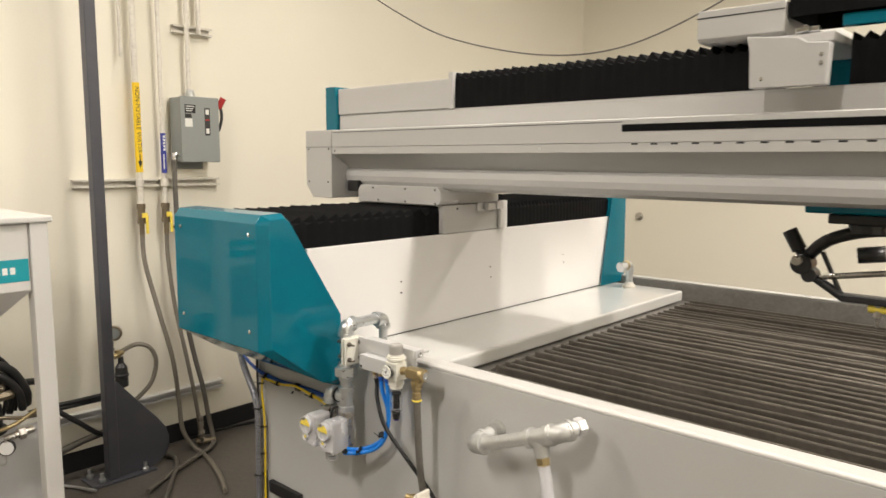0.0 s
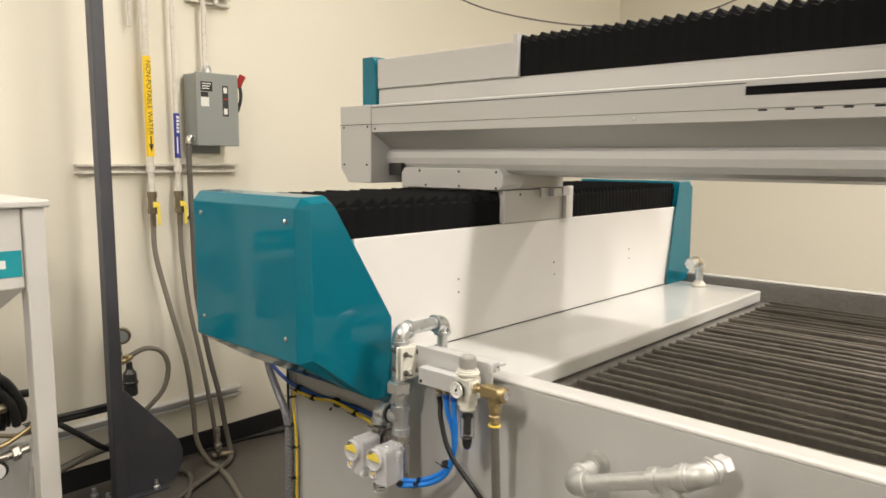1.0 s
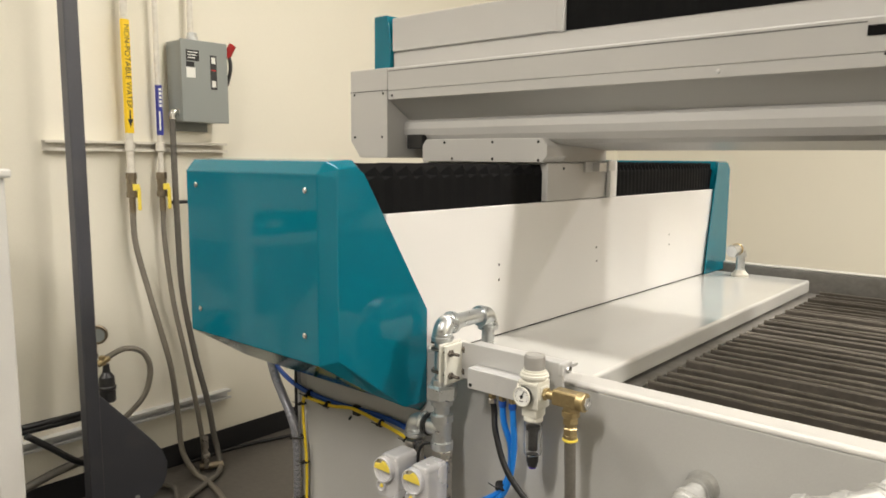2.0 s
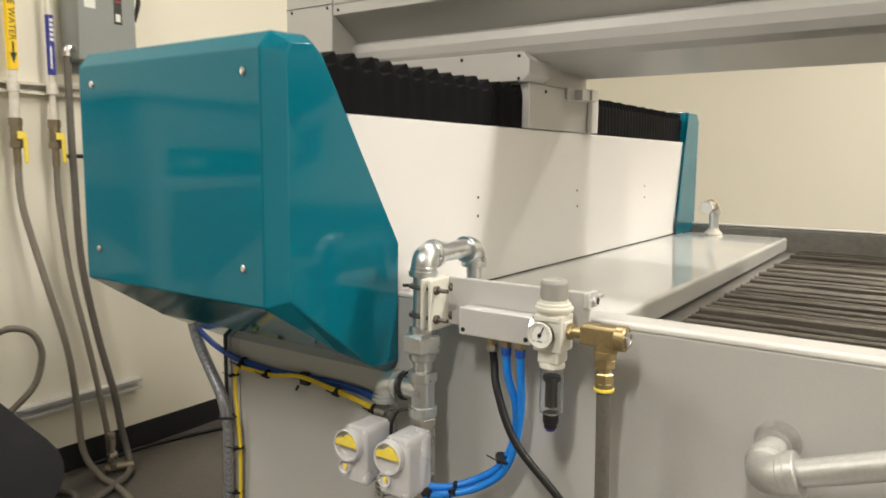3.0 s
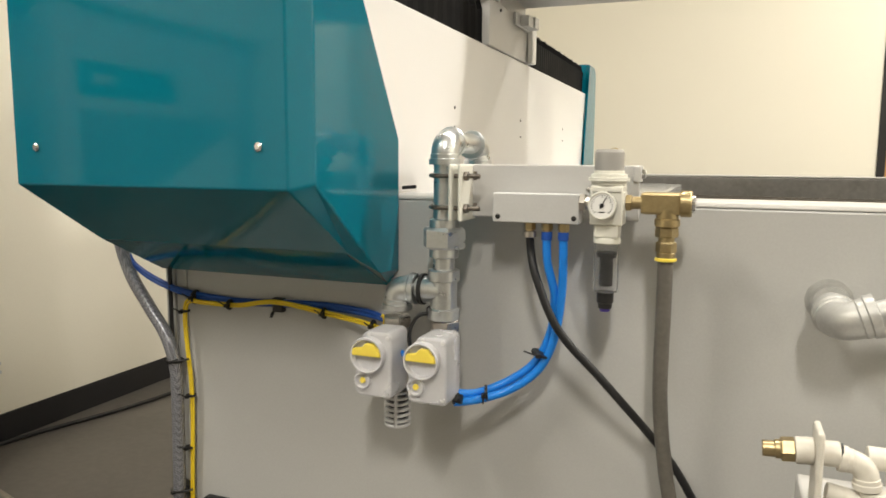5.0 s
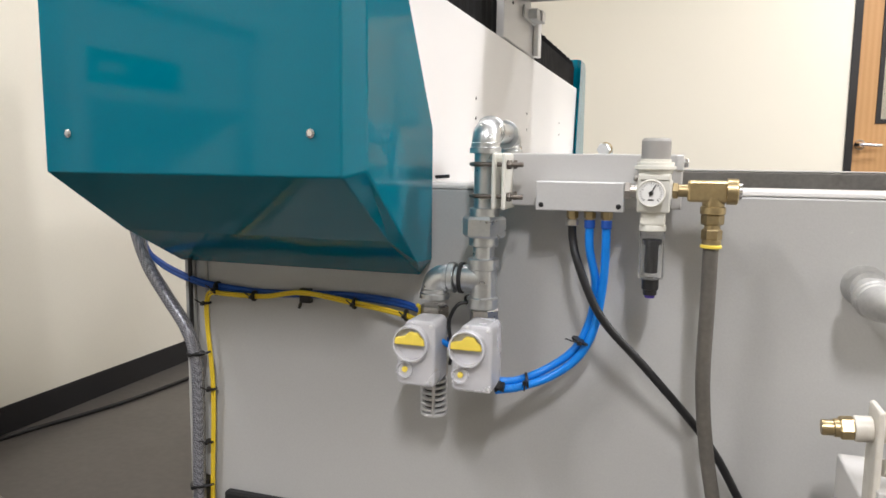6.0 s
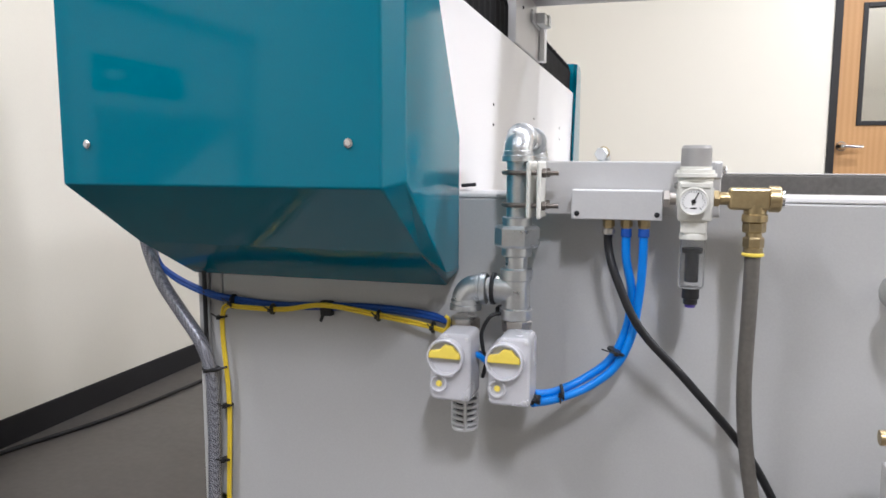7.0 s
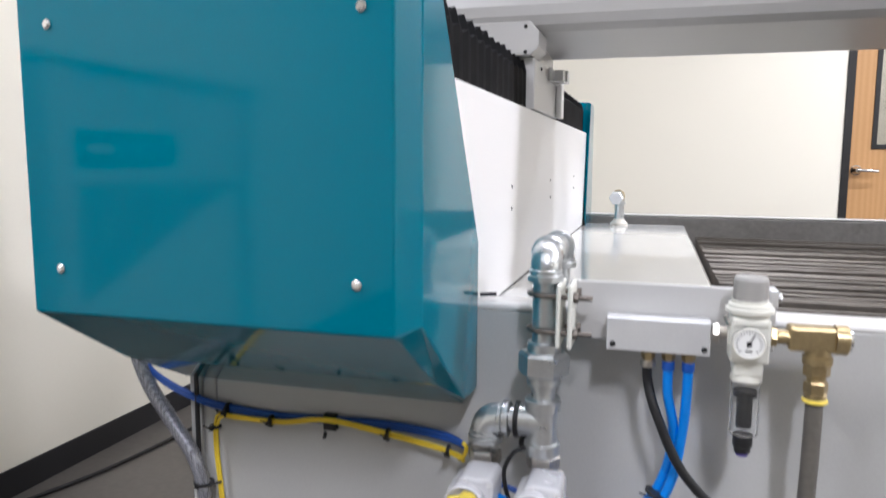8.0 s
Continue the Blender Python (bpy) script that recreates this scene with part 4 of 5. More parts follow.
solid("panel_pin", rod((-1.826, FY + 0.012, 0.939), (-1.802, FY + 0.012, 0.941), 0.003, 8), "black", "short black pin on the tank rim", "pin")
solid("kick_strip", box(-2.235, FY - 0.02, 0.29, -2.05, FY - 0.001, 0.336, 0.004), "black", "black rubber strip low on the tank front", "strip")

# ---------------------------------------------------------------- galvanised arm on the right of the tank front
D = Vector((1, -0.04, 0.385)).normalized()
E0 = Vector((-1.186, 1.285, 0.787))
arm = thing("galvanised_arm", tuple(E0), "galvanised pipe arm with elbow, tee and union on the tank front", "pipe")
part("flange", lathe((E0.x, FY + 0.001, E0.z + 0.012), (0, -1, 0), [(0, 0.030), (0.005, 0.029), (0.012, 0.0245), (0.03, 0.0235)], 24), "dull_galv", arm)
part("stub", rod((E0.x, FY, E0.z + 0.012), (E0.x, E0.y + 0.02, E0.z + 0.002), 0.02), "dull_galv", arm)
part("elbow", bend(E0, (0, 1, 0.12), D, 0.0235, 0.045), "dull_galv", arm)
part("pipe", rod(E0 + D * 0.04, E0 + D * 0.225, 0.0168), "dull_galv", arm)
TE = E0 + D * 0.225
part("tee", merge(rod(TE - D * 0.035, TE + D * 0.035, 0.0205), rod(TE - D * 0.036, TE - D * 0.018, 0.0245), rod(TE + D * 0.018, TE + D * 0.036, 0.0245), rod(TE, TE + Vector((0.012, -0.002, -0.045)), 0.019)), "dull_galv", arm)
part("end_nipple", rod(TE + D * 0.034, TE + D * 0.052, 0.0168), "dull_galv", arm)
part("end_elbow", bend(TE + D * 0.060 + Vector((0, 0.002, 0.001)), -D, (0.35, 1, 0.15), 0.0225, 0.030), "dull_galv", arm)
UE = TE + D * 0.060 + Vector((0.010, 0.028, 0.005))
part("end_plug", merge(rod(UE, UE + Vector((0.006, 0.016, 0.003)), 0.0165), hexagon(UE + Vector((0.006, 0.016, 0.003)), UE + Vector((0.014, 0.036, 0.006)), 0.0215)), "alu", arm, "bright hexagonal plug")
HP = TE + Vector((0.013, -0.002, -0.05))
part("barb", hexagon(HP + Vector((-0.002, 0, 0.012)), HP + Vector((0.003, 0, -0.014)), 0.017), "brass", arm, "brass hose barb")
solid("clear_hose", tube([HP, HP + Vector((0.012, 0, -0.06)), HP + Vector((0.03, 0.005, -0.2)), HP + Vector((0.04, 0.01, -0.4)), HP + Vector((0.05, 0.0, -0.65)), HP + Vector((0.1, -0.06, -0.79)), HP + Vector((0.3, -0.15, HP.z * -1 + 0.014))], 0.014, 12), "cover", "cloudy clear plastic hose hanging from the pipe arm", "hose")

# white plastic valve with a brass nozzle, low on the tank front
pv = thing("plastic_valve", (-1.2, 1.30, 0.45), "white plastic valve with a brass nozzle and elbow", "valve")
part("nozzle", merge(rod((-1.278, 1.30, 0.607), (-1.262, 1.30, 0.608), 0.0105), rod((-1.263, 1.30, 0.608), (-1.255, 1.30, 0.609), 0.0125), hexagon((-1.256, 1.30, 0.609), (-1.238, 1.30, 0.611), 0.016)), "brass", pv, "brass hose nozzle")
part("body", merge(rod((-1.239, 1.30, 0.610), (-1.216, 1.30, 0.612), 0.0175), rod((-1.209, 1.30, 0.611), (-1.187, 1.30, 0.612), 0.0165)), "pvc", pv)
part("flange", box(-1.217, 1.272, 0.50, -1.208, 1.328, 0.645, 0.004), "pvc", pv, "white plastic mounting flange")
part("gap_ring", rod((-1.188, 1.30, 0.612), (-1.184, 1.30, 0.612), 0.0145), "ink", pv)
part("elbow", bend((-1.157, 1.30, 0.603), (-1, 0, 0.15), (0.1, 0, -1), 0.0148, 0.031), "pvc", pv)
part("pipe", rod((-1.152, 1.33, 0.602), (-0.9, 1.33, 0.600), 0.015), "pvc", pv)
part("lower_body", merge(rod((-1.147, 1.30, 0.57), (-1.145, 1.30, 0.40), 0.016), rod((-1.20, 1.302, 0.56), (-1.15, 1.302, 0.552), 0.012)), "pvc", pv)
part("pedestal", merge(box(-1.215, 1.25, -0.2039, -0.95, 1.50, 0.50, 0.004), box(-1.213, 1.262, 0.4995, -1.20, 1.34, 0.54, 0.002)), "rim", pv, "white painted box below the valve")
pv.location = (-1.208, 1.134, 0.543)
pv.scale = (0.83, 0.83, 0.83)

# ---------------------------------------------------------------- far corner fitting on the plate
QX, QY = -1.706, 3.07
Q = Vector((-0.12, -0.99, 0)).normalized()
ff = thing("corner_fitting", (QX, QY, 0.904), "short upright pipe fitting with brass elbow on the plate", "pipe fitting")
part("base", lathe((QX, QY, 0.904), (0, 0, 1), [(0, 0.032), (0.008, 0.032), (0.02, 0.021), (0.026, 0.0185)]), "pvc", ff, "white base")
part("stem", rod((QX, QY, 0.922), (QX, QY, 0.995), 0.0165), "galv", ff)
QC = Vector((QX, QY, 1.013))
part("elbow", bend(QC, (0, 0, -1), Q, 0.0195, 0.032), "galv", ff)
part("brass_ring", rod(QC + Q * 0.028, QC + Q * 0.038, 0.0232), "brass", ff, "brass ring")
part("nozzle", merge(rod(QC + Q * 0.030, QC + Q * 0.064 - Vector((0, 0, 0.004)), 0.020), hexagon(QC + Q * 0.060 - Vector((0, 0, 0.004)), QC + Q * 0.080 - Vector((0, 0, 0.006)), 0.025)), "galv", ff, "bright nozzle")

# ---------------------------------------------------------------- the west wall: struts, pipes, switch
def strut(name, y0, y1, z, label, x=WX, mat="pvc"):
    s = thing(name, (x, (y0 + y1) / 2, z), label, "strut")
    part("channel", merge(box(x, y0, z - 0.02, x + 0.004, y1, z + 0.02), box(x + 0.004, y0, z - 0.02, x + 0.036, y1, z - 0.0175), box(x + 0.004, y0, z + 0.0175, x + 0.036, y1, z + 0.02), box(x + 0.032, y0, z - 0.0175, x + 0.036, y1, z - 0.010), box(x + 0.032, y0, z + 0.010, x + 0.036, y1, z + 0.0175)), mat, s)
    return s


strut("strut_channel", 1.25, 2.005, 1.393, "cream painted steel strut channel across the wall")
strut("strut_channel", 1.05, 1.985, 0.272, "bare steel strut channel low on the wall", mat="alu")
strut("strut_channel", 1.775, 1.99, 2.170, "short steel strut channel above the switch box")
PXW = WX + 0.052
for y, top, name in ((1.557, CZ, "yellow"), (1.684, CZ, "blue")):
    w = thing("wall_pipe", (PXW, y, 1.28), "white painted wall pipe with a " + name + " marker and ball valve", "pipe", "pipes on the wall")
    slim = 1.0 if name == "yellow" else 0.72
    part("pipe", rod((PXW, y, 1.285), (PXW, y, top), 0.0145 * slim), "pvc", w)
    part("strap", merge(lathe((PXW, y, 1.375), (0, 0, 1), [(0, 0.0155), (0.001, 0.0185), (0.035, 0.0185), (0.036, 0.0155)]), box(WX + 0.036, y - 0.012, 1.378, PXW, y + 0.012, 1.408)), "pvc", w)
    part("valve", merge(hexagon((PXW, y, 1.29), (PXW, y, 1.262), 0.021), rod((PXW, y, 1.265), (PXW, y, 1.205), 0.0185), hexagon((PXW, y, 1.215), (PXW, y, 1.19), 0.021), rod((PXW, y, 1.195), (PXW, y, 1.13), 0.0125), rod((PXW, y, 1.235), (PXW + 0.03, y, 1.235), 0.009)), "bronze", w, "bronze ball valve")
    part("valve_handle", merge(box(PXW + 0.026, y - 0.010, 1.220, PXW + 0.032, y + 0.018, 1.245, 0.002), box(PXW + 0.024, y + 0.008, 1.140, PXW + 0.034, y + 0.022, 1.232, 0.004)), "yellow_knob", w, "yellow valve handle")
    z0, z1 = (1.445, 1.880) if name == "yellow" else (1.44, 1.640)
    wrap = part("marker", lathe((PXW, y, z0), (0, 0, 1), [(0, 0.0147 * slim), (0.0005, 0.0155 * slim), (z1 - z0 - 0.0005, 0.0155 * slim), (z1 - z0, 0.0147 * slim)], 24), "label_yellow" if name == "yellow" else "label_blue", w, name + " pipe marker")
    fx = PXW + 0.0158
    if name == "yellow":
        # flat front panel for the wording, reading downwards
        part("marker_face", box(PXW + 0.0120, y - 0.0135, z0, PXW + 0.0157, y + 0.0135, z1, 0.001), "label_yellow", w)
        m = Matrix.Translation((fx, y, 1.70)) @ Matrix(((0, 0, 1, 0), (0, 1, 0, 0), (-1, 0, 0, 0), (0, 0, 0, 1)))
        letters("NON-POTABLE WATER", 0.0305, m, "ink", wrap)
        part("arrow", prism([(y - 0.003, 1.535), (y + 0.003, 1.535), (y + 0.003, 1.50), (y + 0.011, 1.50), (y, 1.465), (y - 0.011, 1.50), (y - 0.003, 1.50)], "x", fx, fx + 0.0006), "ink", wrap, "black arrow")
    else:
        part("marker_face", box(PXW + 0.0060, y - 0.0095, z0, PXW + 0.0157, y + 0.0095, z1, 0.001), "label_blue", w)
        part("bars", merge(*[box(fx, y - 0.006, 1.628 - 0.016 * k - 0.011, fx + 0.0005, y + 0.006, 1.628 - 0.016 * k) for k in range(5)], box(fx, y - 0.008, 1.46, fx + 0.0005, y - 0.002, 1.535)), "paper", wrap)

for pts, r, mat, label in (
    ([(PXW, 1.557, 1.135), (PXW + 0.004, 1.561, 1.0), (PXW + 0.03, 1.60, 0.78), (PXW + 0.06, 1.655, 0.50), (PXW + 0.05, 1.685, 0.28), (PXW + 0.05, 1.70, 0.10), (PXW + 0.12, 1.72, 0.016), (PXW + 0.20, 1.715, 0.014), (PXW + 0.34, 1.69, 0.014), (PXW + 0.56, 1.62, 0.014), (PXW + 0.70, 1.56, 0.014)], 0.0115, "hose_tan", "grey-tan rubber hose hanging from the wall valve"),
    ([(PXW, 1.684, 1.135), (PXW + 0.003, 1.685, 1.0), (PXW + 0.015, 1.705, 0.75), (PXW + 0.04, 1.74, 0.50), (PXW + 0.06, 1.765, 0.3), (PXW + 0.08, 1.78, 0.12), (PXW + 0.10, 1.77, 0.05)], 0.0105, "hose_tan", "grey-tan rubber hose hanging from the wall valve"),
    ([(WX + 0.085, 1.724, 1.51), (WX + 0.08, 1.726, 1.40), (WX + 0.07, 1.735, 1.1), (WX + 0.07, 1.745, 0.8), (WX + 0.08, 1.785, 0.52), (WX + 0.11, 1.82, 0.30), (WX + 0.13, 1.835, 0.14), (WX + 0.18, 1.83, 0.03), (WX + 0.24, 1.78, 0.016), (WX + 0.29, 1.69, 0.016), (WX + 0.34, 1.59, 0.016), (WX + 0.41, 1.46, 0.016), (WX + 0.50, 1.32, 0.016)], 0.0125, "hose_grey", "dark grey flexible conduit hanging from the switch box"),
    ([(WX + 0.10, 1.40, 0.575), (WX + 0.11, 1.47, 0.600), (WX + 0.12, 1.535, 0.575), (WX + 0.12, 1.565, 0.50), (WX + 0.11, 1.545, 0.40), (WX + 0.09, 1.49, 0.33), (WX + 0.08, 1.43, 0.29)], 0.011, "hose_tan", "short curved grey hose on the filter"),
):
    solid("wall_hose", tube(pts, r, 10, 8), mat, label, "hose", group="hoses on the wall")

solid("wall_hose", tube([(-3.55, 1.42, 0.014), (-3.48, 1.56, 0.014), (-3.40, 1.585, 0.02), (-3.335, 1.565, 0.02), (-3.26, 1.52, 0.016), (-3.12, 1.42, 0.016), (-2.95, 1.30, 0.016)], 0.011, 10, 8), "hose_grey", "dark grey hose draped round the foot of the post", "hose", group="hoses on the wall")
solid("floor_cable", tube([(WX + 0.03, 1.75, 0.008), (-3.585, 2.036, 0.008), (-3.475, 2.437, 0.008), (-3.426, 2.863, 0.008), (-3.40, 3.4, 0.008), (-3.3, 4.2, 0.008)], 0.008, 8, 6), "black", "black cable lying on the floor along the wall", "cable")
solid("valve_stub", rod((PXW + 0.01, 1.71, 1.165), (PXW + 0.01, 1.80, 1.165), 0.0075), "black", "short black pipe stub beside the wall valve", "pipe stub")
floor_valve = thing("floor_fitting", (WX + 0.1, 1.80, 0.0), "brass fittings at the end of the floor hose", "pipe fitting")
part("stem", merge(rod((WX + 0.16, 1.775, 0.02), (WX + 0.16, 1.775, 0.16), 0.012), hexagon((WX + 0.16, 1.775, 0.06), (WX + 0.16, 1.775, 0.085), 0.018)), "steel", floor_valve)
part("cross", rod((WX + 0.14, 1.755, 0.025), (WX + 0.19, 1.84, 0.025), 0.016), "bronze", floor_valve)

sw = thing("safety_switch", (WX, 1.84, 1.5), "grey enamel safety switch box with a red lever", "switch box")
sx1 = -3.500
part("backplate", box(WX, 1.76, 1.46, WX + 0.012, 1.925, 1.815, 0.002), "switch_grey", sw)
part("case", box(WX + 0.012, 1.747, 1.497, sx1 - 0.012, 1.957, 1.822, 0.004), "switch_grey", sw)
cover_ = part("door", box(sx1 - 0.0118, 1.745, 1.495, sx1, 1.959, 1.826, 0.004), "switch_grey", sw)
for y0, z0, y1, z1, mt in ((1.768, 1.742, 1.826, 1.785, "ink"), (1.768, 1.718, 1.804, 1.738, "ink"), (1.768, 1.674, 1.808, 1.715, "paper"), (1.876, 1.632, 1.906, 1.772, "carbon")):
    sticker = part("sticker", box(sx1, y0, z0, sx1 + 0.0008, y1, z1), mt, cover_)
for k in range(3):
    part("bars", box(sx1 + 0.0009, 1.774, 1.774 - 0.011 * k, sx1 + 0.0013, 1.82 - 0.006 * k, 1.778 - 0.011 * k), "paper", cover_)
for z in (1.738, 1.642):
    part("sticker", box(sx1 + 0.0009, 1.882, z, sx1 + 0.0014, 1.900, z + 0.026), "paper", cover_)
part("sticker", box(sx1 + 0.0009, 1.880, 1.708, sx1 + 0.0014, 1.903, 1.714), "red", cover_)
part("lever", merge(tube([(sx1 - 0.035, 1.975, 1.66), (sx1 - 0.022, 1.986, 1.72), (sx1 - 0.022, 1.984, 1.765), (sx1 - 0.03, 1.978, 1.785)], 0.008, 8, 4), box(sx1 - 0.07, 1.9585, 1.63, sx1 - 0.025, 1.974, 1.76, 0.004)), "carbon", sw, "dark steel lever")
part("lever_grip", tube([(sx1 - 0.032, 1.976, 1.775), (sx1 - 0.022, 1.986, 1.805), (sx1 - 0.016, 1.996, 1.828)], 0.016, 8, 4), "red", sw, "red lever grip")
part("hub", merge(rod((WX + 0.06, 1.838, 1.82), (WX + 0.06, 1.838, 1.85), 0.024), hexagon((WX + 0.06, 1.838, 1.845), (WX + 0.06, 1.838, 1.865), 0.02)), "galv", sw, "conduit hub")
part("elbow", bend((WX + 0.085, 1.724, 1.535), (0, 1, 0.0), (0, 0, -1), 0.0145, 0.03), "chrome", sw, "bright conduit elbow")
for y, z0 in ((1.838, 1.865), (1.905, 1.83)):
    cd = solid("wall_conduit", rod((WX + 0.05, y, z0 if y < 1.9 else 2.15), (WX + 0.05, y, CZ), 0.0115), "pvc", "cream painted conduit running up the wall", "conduit", group="conduits on the wall")
solid("wall_conduit", rod((WX + 0.035, 1.50, 2.0), (WX + 0.035, 1.50, CZ), 0.008), "pvc", "cream painted conduit running up the wall", "conduit", group="conduits on the wall")
solid("wall_plug", lathe((-3.02, NY, 1.029), (0, -1, 0), [(0, 0.035), (0.006, 0.035), (0.012, 0.026), (0.03, 0.024), (0.034, 0.016)]), "steel", "small round steel plug on the cream wall", "plug")

# filter with gauge behind the post
fl = thing("water_filter", (WX + 0.1, 1.38, 0.4), "dark filter bottle with a round pressure gauge", "filter")
part("bottle", lathe((WX + 0.10, 1.398, 0.40), (0, 0, 1), [(0, 0.026), (0.004, 0.03), (0.05, 0.03), (0.054, 0.034), (0.062, 0.034), (0.066, 0.03), (0.10, 0.028), (0.12, 0.014), (0.15, 0.012)], 20), "carbon", fl)
part("head", merge(rod((WX + 0.10, 1.365, 0.555), (WX + 0.10, 1.41, 0.575), 0.014), rod((WX + 0.10, 1.385, 0.55), (WX + 0.10, 1.385, 0.585), 0.013)), "brass", fl, "brass fittings")
part("stem", rod((WX + 0.10, 1.365, 0.58), (WX + 0.10, 1.36, 0.66), 0.006), "steel", fl)
g2 = part("gauge", lathe((WX + 0.10, 1.375, 0.675), (1, -0.6, 0), [(0, 0.034), (0.004, 0.036), (0.022, 0.036), (0.025, 0.033), (0.022, 0.032)], 28), "bronze", fl, "dull bronze pressure gauge")
part("dial", lathe(Vector((WX + 0.10, 1.375, 0.675)) + Vector((1, -0.6, 0)).normalized() * 0.0225, (1, -0.6, 0), [(0, 0.026), (0.0005, 0.026)], 24), "switch_grey", g2)
for z, y1 in ((0.355, 1.36), (0.34, 1.33)):
    solid("pump_hose", tube([(WX + 0.12, 0.85, z + 0.02), (WX + 0.12, 1.05, z + 0.03), (WX + 0.12, 1.2, z + 0.03), (WX + 0.12, y1, z + 0.03)], 0.012, 10, 4), "black", "black hose running behind the post", "hose", group="hoses behind the post")
solid("pump_hose", tube([(WX + 0.16, 1.08, 0.37), (WX + 0.17, 1.16, 0.30), (WX + 0.17, 1.25, 0.22), (WX + 0.15, 1.33, 0.19)], 0.012, 10, 4), "black", "black hose running behind the post", "hose", group="hoses behind the post")
solid("pump_hose", tube([(WX + 0.12, 0.5, 0.017), (WX + 0.12, 0.75, 0.03), (WX + 0.1, 0.9, 0.08), (WX + 0.1, 1.05, 0.14), (WX + 0.1, 1.2, 0.18), (WX + 0.1, 1.35, 0.2)], 0.016, 10, 4), "hose_grey", "grey hose running behind the post", "hose", group="hoses behind the post")

# dark grey post with a gusset foot
post = thing("steel_post", (-3.40, 1.25, 0), "dark grey painted steel post with a curved gusset foot", "post")
part("column", box(-3.43, 1.252, 0.01, -3.372, 1.302, CZ - 0.02, 0.007, 3), "post", post)
arc = [(1.3025, 0.475), (1.315, 0.472), (1.505, 0.245), (1.54, 0.195), (1.557, 0.145), (1.555, 0.10), (1.54, 0.06), (1.51, 0.03), (1.47, 0.0125), (1.3025, 0.0125)]
part("gusset", prism(arc, "x", -3.415, -3.385, 0.003), "post", post, "dark grey gusset plate")
part("foot_plate", box(-3.50, 1.17, 0, -3.35, 1.47, 0.012, 0.003), "post", post)
for x, y in ((-3.47, 1.20), (-3.385, 1.222), (-3.366, 1.42)):
    part("anchor_bolt", merge(hexagon((x, y, 0.012), (x, y, 0.03), 0.016), rod((x, y, 0.03), (x, y, 0.055), 0.009)), "galv", post, "galvanised anchor bolt")
solid("floor_rod", tube([(-3.52, 1.03, 0.05), (-3.50, 1.07, 0.016), (-3.42, 1.12, 0.012), (-3.30, 1.16, 0.02)], 0.007, 8, 5), "galv", "thin bright tube lying by the post", "tube")

# abrasive hopper on legs
HX, HY = -2.587, 0.787
hop = thing("abrasive_hopper", (HX - 0.35, HY - 0.35, 0), "light grey hopper on square legs with a teal label", "hopper")
for x in (HX - 0.055, HX - 0.70):
    for y in (HY - 0.055, HY - 0.70):
        part("leg", box(x, y, 0.0, x + 0.055, y + 0.055, 1.305, 0.004), "hopper", hop)
part("lid", box(HX - 0.715, HY - 0.715, 1.306, HX + 0.012, HY + 0.012, 1.326, 0.005), "hopper", hop)
bx0, bx1, by0, by1 = HX - 0.66, HX - 0.012, HY - 0.62, HY - 0.057
bin_ = part("bin", box(bx0, by0, 1.085, bx1, by1, 1.304, 0.003), "hopper", hop)
cone = bmesh.new()
cx, cy = (bx0 + bx1) / 2, (by0 + by1) / 2
top_ring = [cone.verts.new(p) for p in ((bx0, by0, 1.0845), (bx1, by0, 1.0845), (bx1, by1, 1.0845), (bx0, by1, 1.0845))]
low_ring = [cone.verts.new(p) for p in ((cx - 0.05, cy - 0.05, 0.80), (cx + 0.05, cy - 0.05, 0.80), (cx + 0.05, cy + 0.05, 0.80), (cx - 0.05, cy + 0.05, 0.80))]
for k in range(4):
    cone.faces.new((top_ring[k], top_ring[(k + 1) % 4], low_ring[(k + 1) % 4], low_ring[k]))
cone.faces.new(top_ring)
cone.faces.new(low_ring)
bmesh.ops.recalc_face_normals(cone, faces=cone.faces[:])
part("cone", cone, "hopper", hop, "sloping hopper bottom")
lab = part("label_plate", box(bx1, by1 - 0.30, 1.118, bx1 + 0.002, by1 - 0.005, 1.19), "label_teal", bin_, "teal label plate with a pale mark")
part("mark", merge(box(bx1 + 0.002, by1 - 0.060, 1.143, bx1 + 0.0026, by1 - 0.045, 1.165), box(bx1 + 0.002, by1 - 0.082, 1.143, bx1 + 0.0026, by1 - 0.067, 1.165), box(bx1 + 0.002, by1 - 0.104, 1.143, bx1 + 0.0026, by1 - 0.089, 1.165)), "paper", lab)
part("rail", merge(box(HX - 0.05, HY - 0.62, 0.20, HX - 0.02, HY - 0.074, 0.235, 0.003)), "hopper", hop)

pump = thing("pump_unit", (-3.0, 0.7, 0), "dark pump with hoses, fittings and a white gauge", "pump")
part("base", box(-3.35, 0.45, 0.0, -2.85, 0.86, 0.10, 0.006), "tank", pump)
part("casing", merge(box(-3.20, 0.40, 0.101, -2.93, 0.68, 0.40, 0.02, 3), rod((-3.05, 0.45, 0.43), (-3.05, 0.70, 0.43), 0.08)), "carbon", pump)
part("motor", merge(rod((-2.95, 0.67, 0.52), (-2.95, 0.67, 0.545), 0.056), rod((-2.95, 0.67, 0.546), (-2.95, 0.67, 0.625), 0.044), rod((-2.95, 0.67, 0.626), (-2.95, 0.67, 0.645), 0.036)), "black", pump, "black motor")
part("manifold", box(-2.99, 0.52, 0.401, -2.91, 0.712, 0.515, 0.012, 3), "alu", pump, "grey metal manifold block")
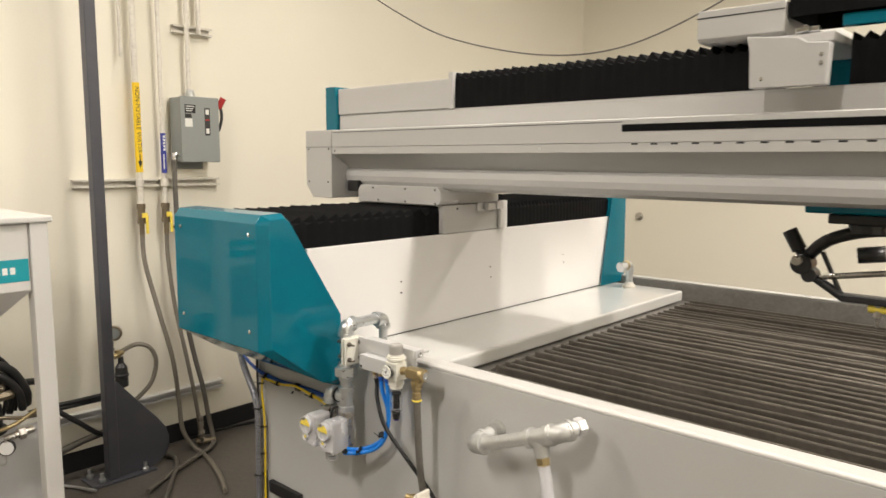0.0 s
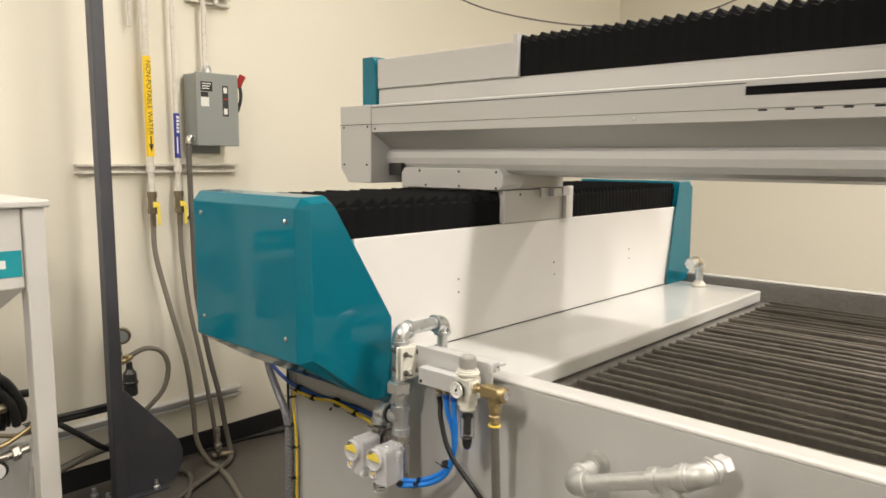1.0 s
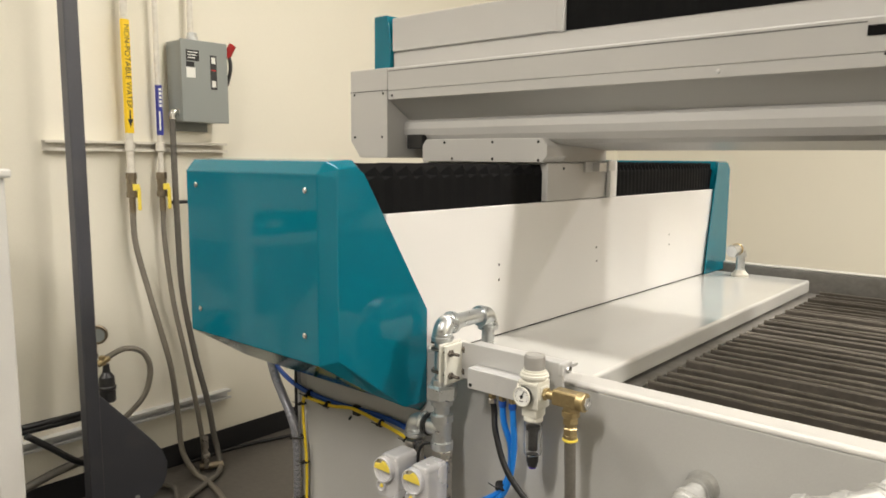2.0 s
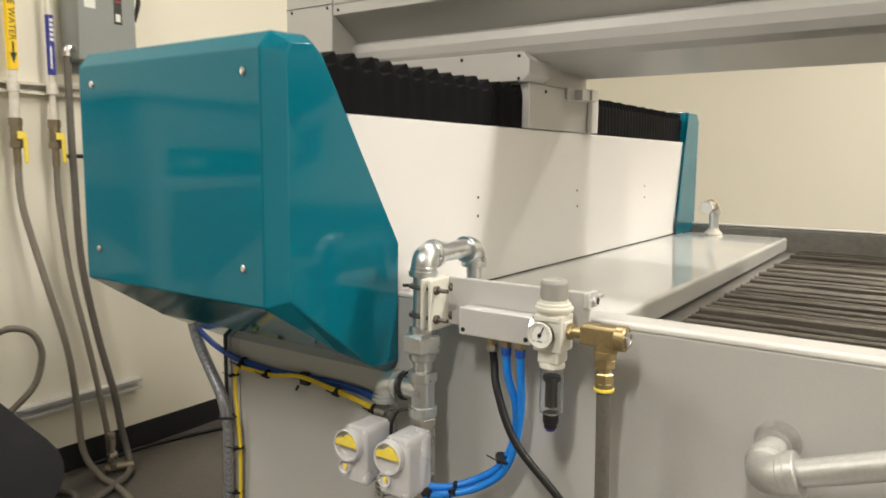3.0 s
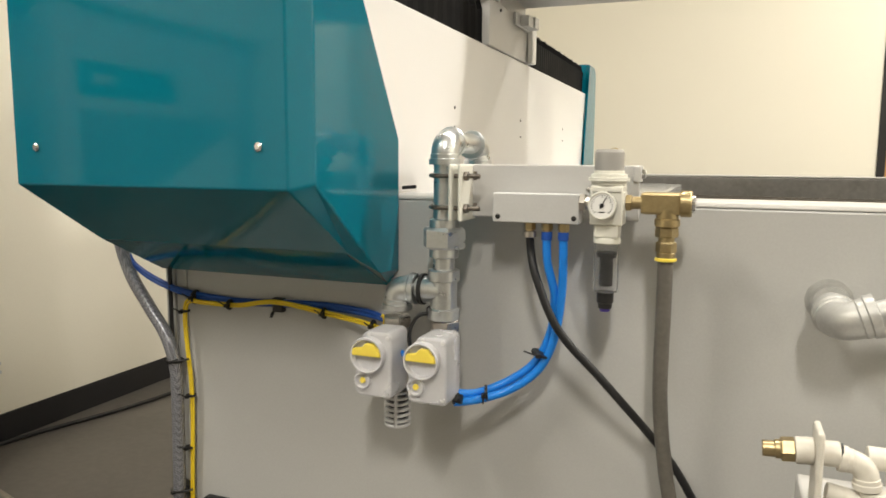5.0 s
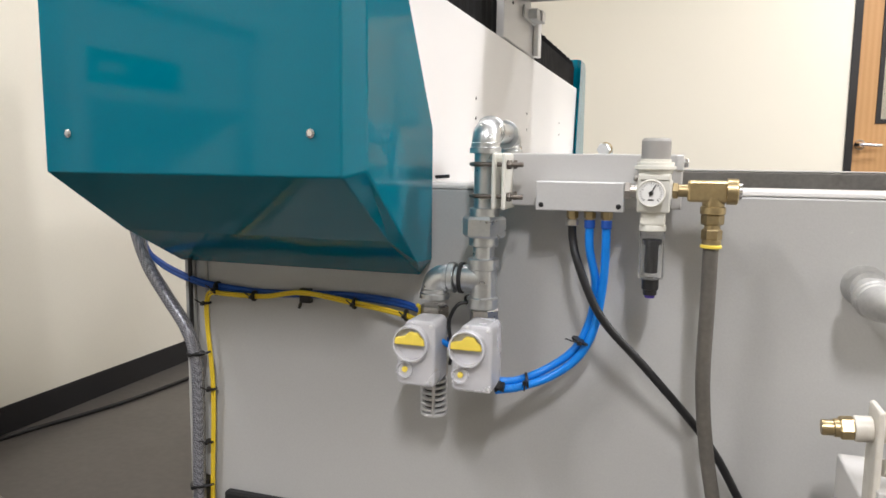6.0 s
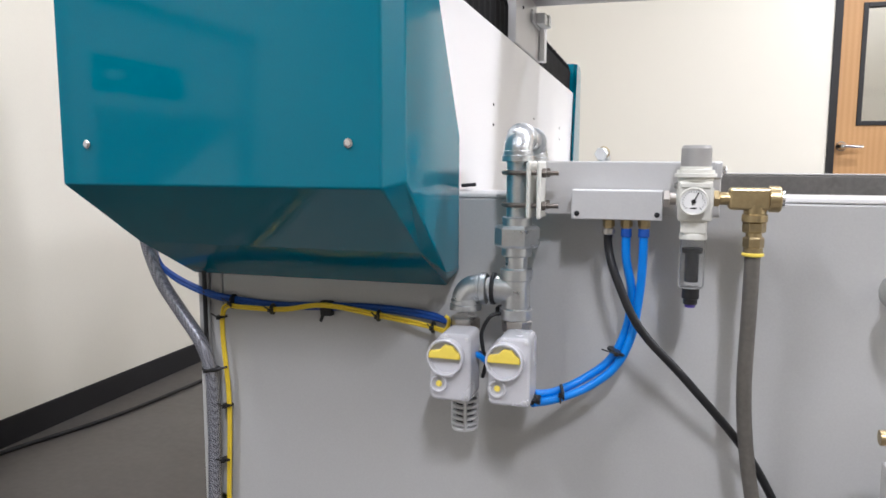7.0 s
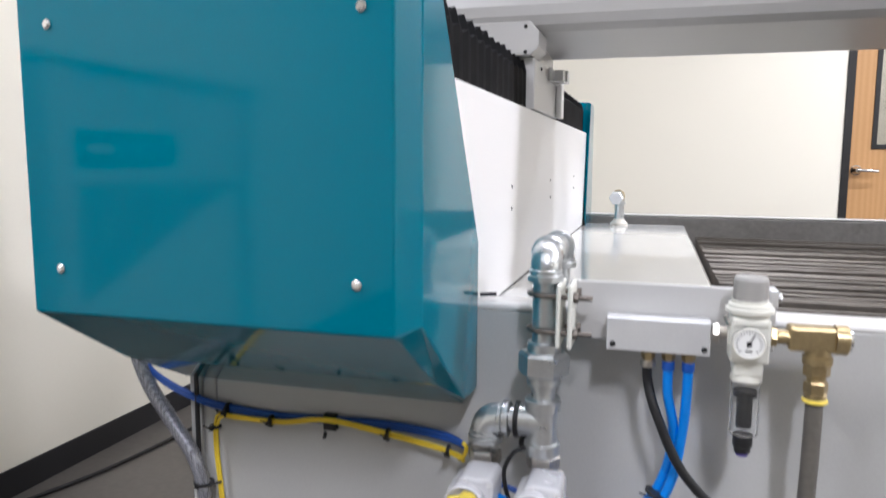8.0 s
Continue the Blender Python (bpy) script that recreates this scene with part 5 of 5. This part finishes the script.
part("elbow_stack", merge(hexagon((-2.93, 0.70, 0.655), (-2.93, 0.75, 0.66), 0.018), rod((-2.93, 0.74, 0.66), (-2.94, 0.80, 0.675), 0.011), hexagon((-2.93, 0.66, 0.69), (-2.93, 0.72, 0.685), 0.016)), "bronze", pump, "dark bronze fittings")
for pts, r, mt, lb in (([(-2.95, 0.50, 0.66), (-2.92, 0.60, 0.73), (-2.92, 0.68, 0.70), (-2.93, 0.73, 0.61), (-2.96, 0.74, 0.55)], 0.017, "black", "black rubber hose"), ([(-2.94, 0.55, 0.70), (-2.91, 0.64, 0.69), (-2.91, 0.70, 0.62), (-2.94, 0.72, 0.54)], 0.014, "black", "black rubber hose"), ([(-2.94, 0.66, 0.63), (-2.95, 0.73, 0.635), (-2.98, 0.80, 0.61), (-3.02, 0.82, 0.52), (-3.08, 0.80, 0.36)], 0.013, "black", "black rubber hose"), ([(-2.90, 0.52, 0.52), (-2.89, 0.62, 0.54), (-2.90, 0.70, 0.52), (-2.95, 0.78, 0.50)], 0.007, "bronze", "dull copper tube"), ([(-2.90, 0.55, 0.49), (-2.89, 0.66, 0.50), (-2.92, 0.76, 0.53), (-2.98, 0.82, 0.52)], 0.008, "brass", "brass tube")):
    part("hose", tube([(a, b + 0.06, c + 0.05) for a, b, c in pts], r, 10, 6), mt, pump, lb)
part("fitting", merge(rod((-2.90, 0.70, 0.505), (-2.90, 0.80, 0.52), 0.014), hexagon((-2.90, 0.748, 0.512), (-2.90, 0.772, 0.515), 0.024)), "steel", pump, "steel fitting")
lead_rnd = random.Random(11)
for k in range(9):
    a, b, c = lead_rnd.uniform(-0.03, 0.02), lead_rnd.uniform(-0.03, 0.03), lead_rnd.uniform(-0.03, 0.05)
    part("lead", tube([(-2.97 + a, 0.50, 0.70 + c), (-2.94 + a, 0.60 + b, 0.775 + c), (-2.93 + a, 0.69 + b, 0.745 + c), (-2.95 + a, 0.75 + b, 0.66 + c * 0.5), (-2.98 + a, 0.745 + b, 0.57)], 0.0055 + 0.002 * (k % 2), 8, 6), "black" if k % 4 else "bronze", pump, "thin black lead" if k % 4 else "dull copper lead")
part("cabinet", merge(box(-3.30, 0.44, 0.1005, -3.03, 0.87, 0.50, 0.006), box(-3.026, 0.50, 0.14, -3.022, 0.83, 0.46, 0.001)), "alu", pump, "pale grey metal cabinet")
pg = part("gauge", lathe((-2.908, 0.714, 0.470), (1, -0.6, 0.15), [(0, 0.022), (0.004, 0.028), (0.02, 0.028), (0.023, 0.0255), (0.02, 0.0245)], 24), "black", pump, "pressure gauge")
part("dial", lathe(Vector((-2.908, 0.714, 0.470)) + Vector((1, -0.6, 0.15)).normalized() * 0.0205, (1, -0.6, 0.15), [(0, 0.0242), (0.0005, 0.0242)], 24), "dial", pg)

# cable hanging across from the wall to the carriage
solid("hanging_cable", tube([(-3.62, 3.0, 2.60), (-3.2, 3.0, 2.36), (-2.8, 3.0, 2.18), (-2.22, 3.0, 2.04), (-1.75, 3.0, 2.03), (-1.31, 3.0, 2.165), (-0.95, 2.9, 2.32), (-0.80, 2.70, 2.25), (-0.76, 2.6, 1.906)], 0.0038, 8, 8), "hose_grey", "thin dark cable slung between wall and carriage", "cable")

# ---------------------------------------------------------------- slats across the tank
rnd = random.Random(4)


def slat_bm(seed):
    r = random.Random(seed)
    bm = bmesh.new()
    rows = []
    n = 60
    ph = r.random() * 6
    for i in range(n + 1):
        x = -1.435 + (RX1 - 0.02 + 1.435) * i / n
        y = 0.0014 * math.sin(x * 9 + ph) + r.uniform(-0.0005, 0.0005)
        z = r.uniform(-0.001, 0.0006) + 0.0015 * math.sin(x * 3 + ph)
        rows.append([bm.verts.new(p) for p in ((x, y - 0.003, -0.10), (x, y - 0.0045, z - 0.004), (x, y - 0.0032, z), (x, y + 0.0032, z), (x, y + 0.0045, z - 0.004), (x, y + 0.003, -0.10))])
    for a, b in zip(rows, rows[1:]):
        for k in range(6):
            bm.faces.new((a[k], b[k], b[(k + 1) % 6], a[(k + 1) % 6]))
    bm.faces.new(rows[0])
    bm.faces.new(rows[-1])
    bmesh.ops.recalc_face_normals(bm, faces=bm.faces[:])
    return bm


SHAPES = [mesh_of("slat", slat_bm(k), M["slat"]) for k in range(6)]
y = FY + 0.092
k = 0
o = ORIGIN[tank.name]
while y < BY - 0.02:
    ob = new("slat", SHAPES[k % 6])
    ob.parent = tank
    ob.location = Vector((0, y + rnd.uniform(-0.0015, 0.0015), 0.862 + rnd.uniform(-0.004, 0.003))) - o
    ob.rotation_euler = (rnd.uniform(-0.03, 0.03), 0, rnd.uniform(-0.001, 0.001))
    y += 0.054
    k += 1
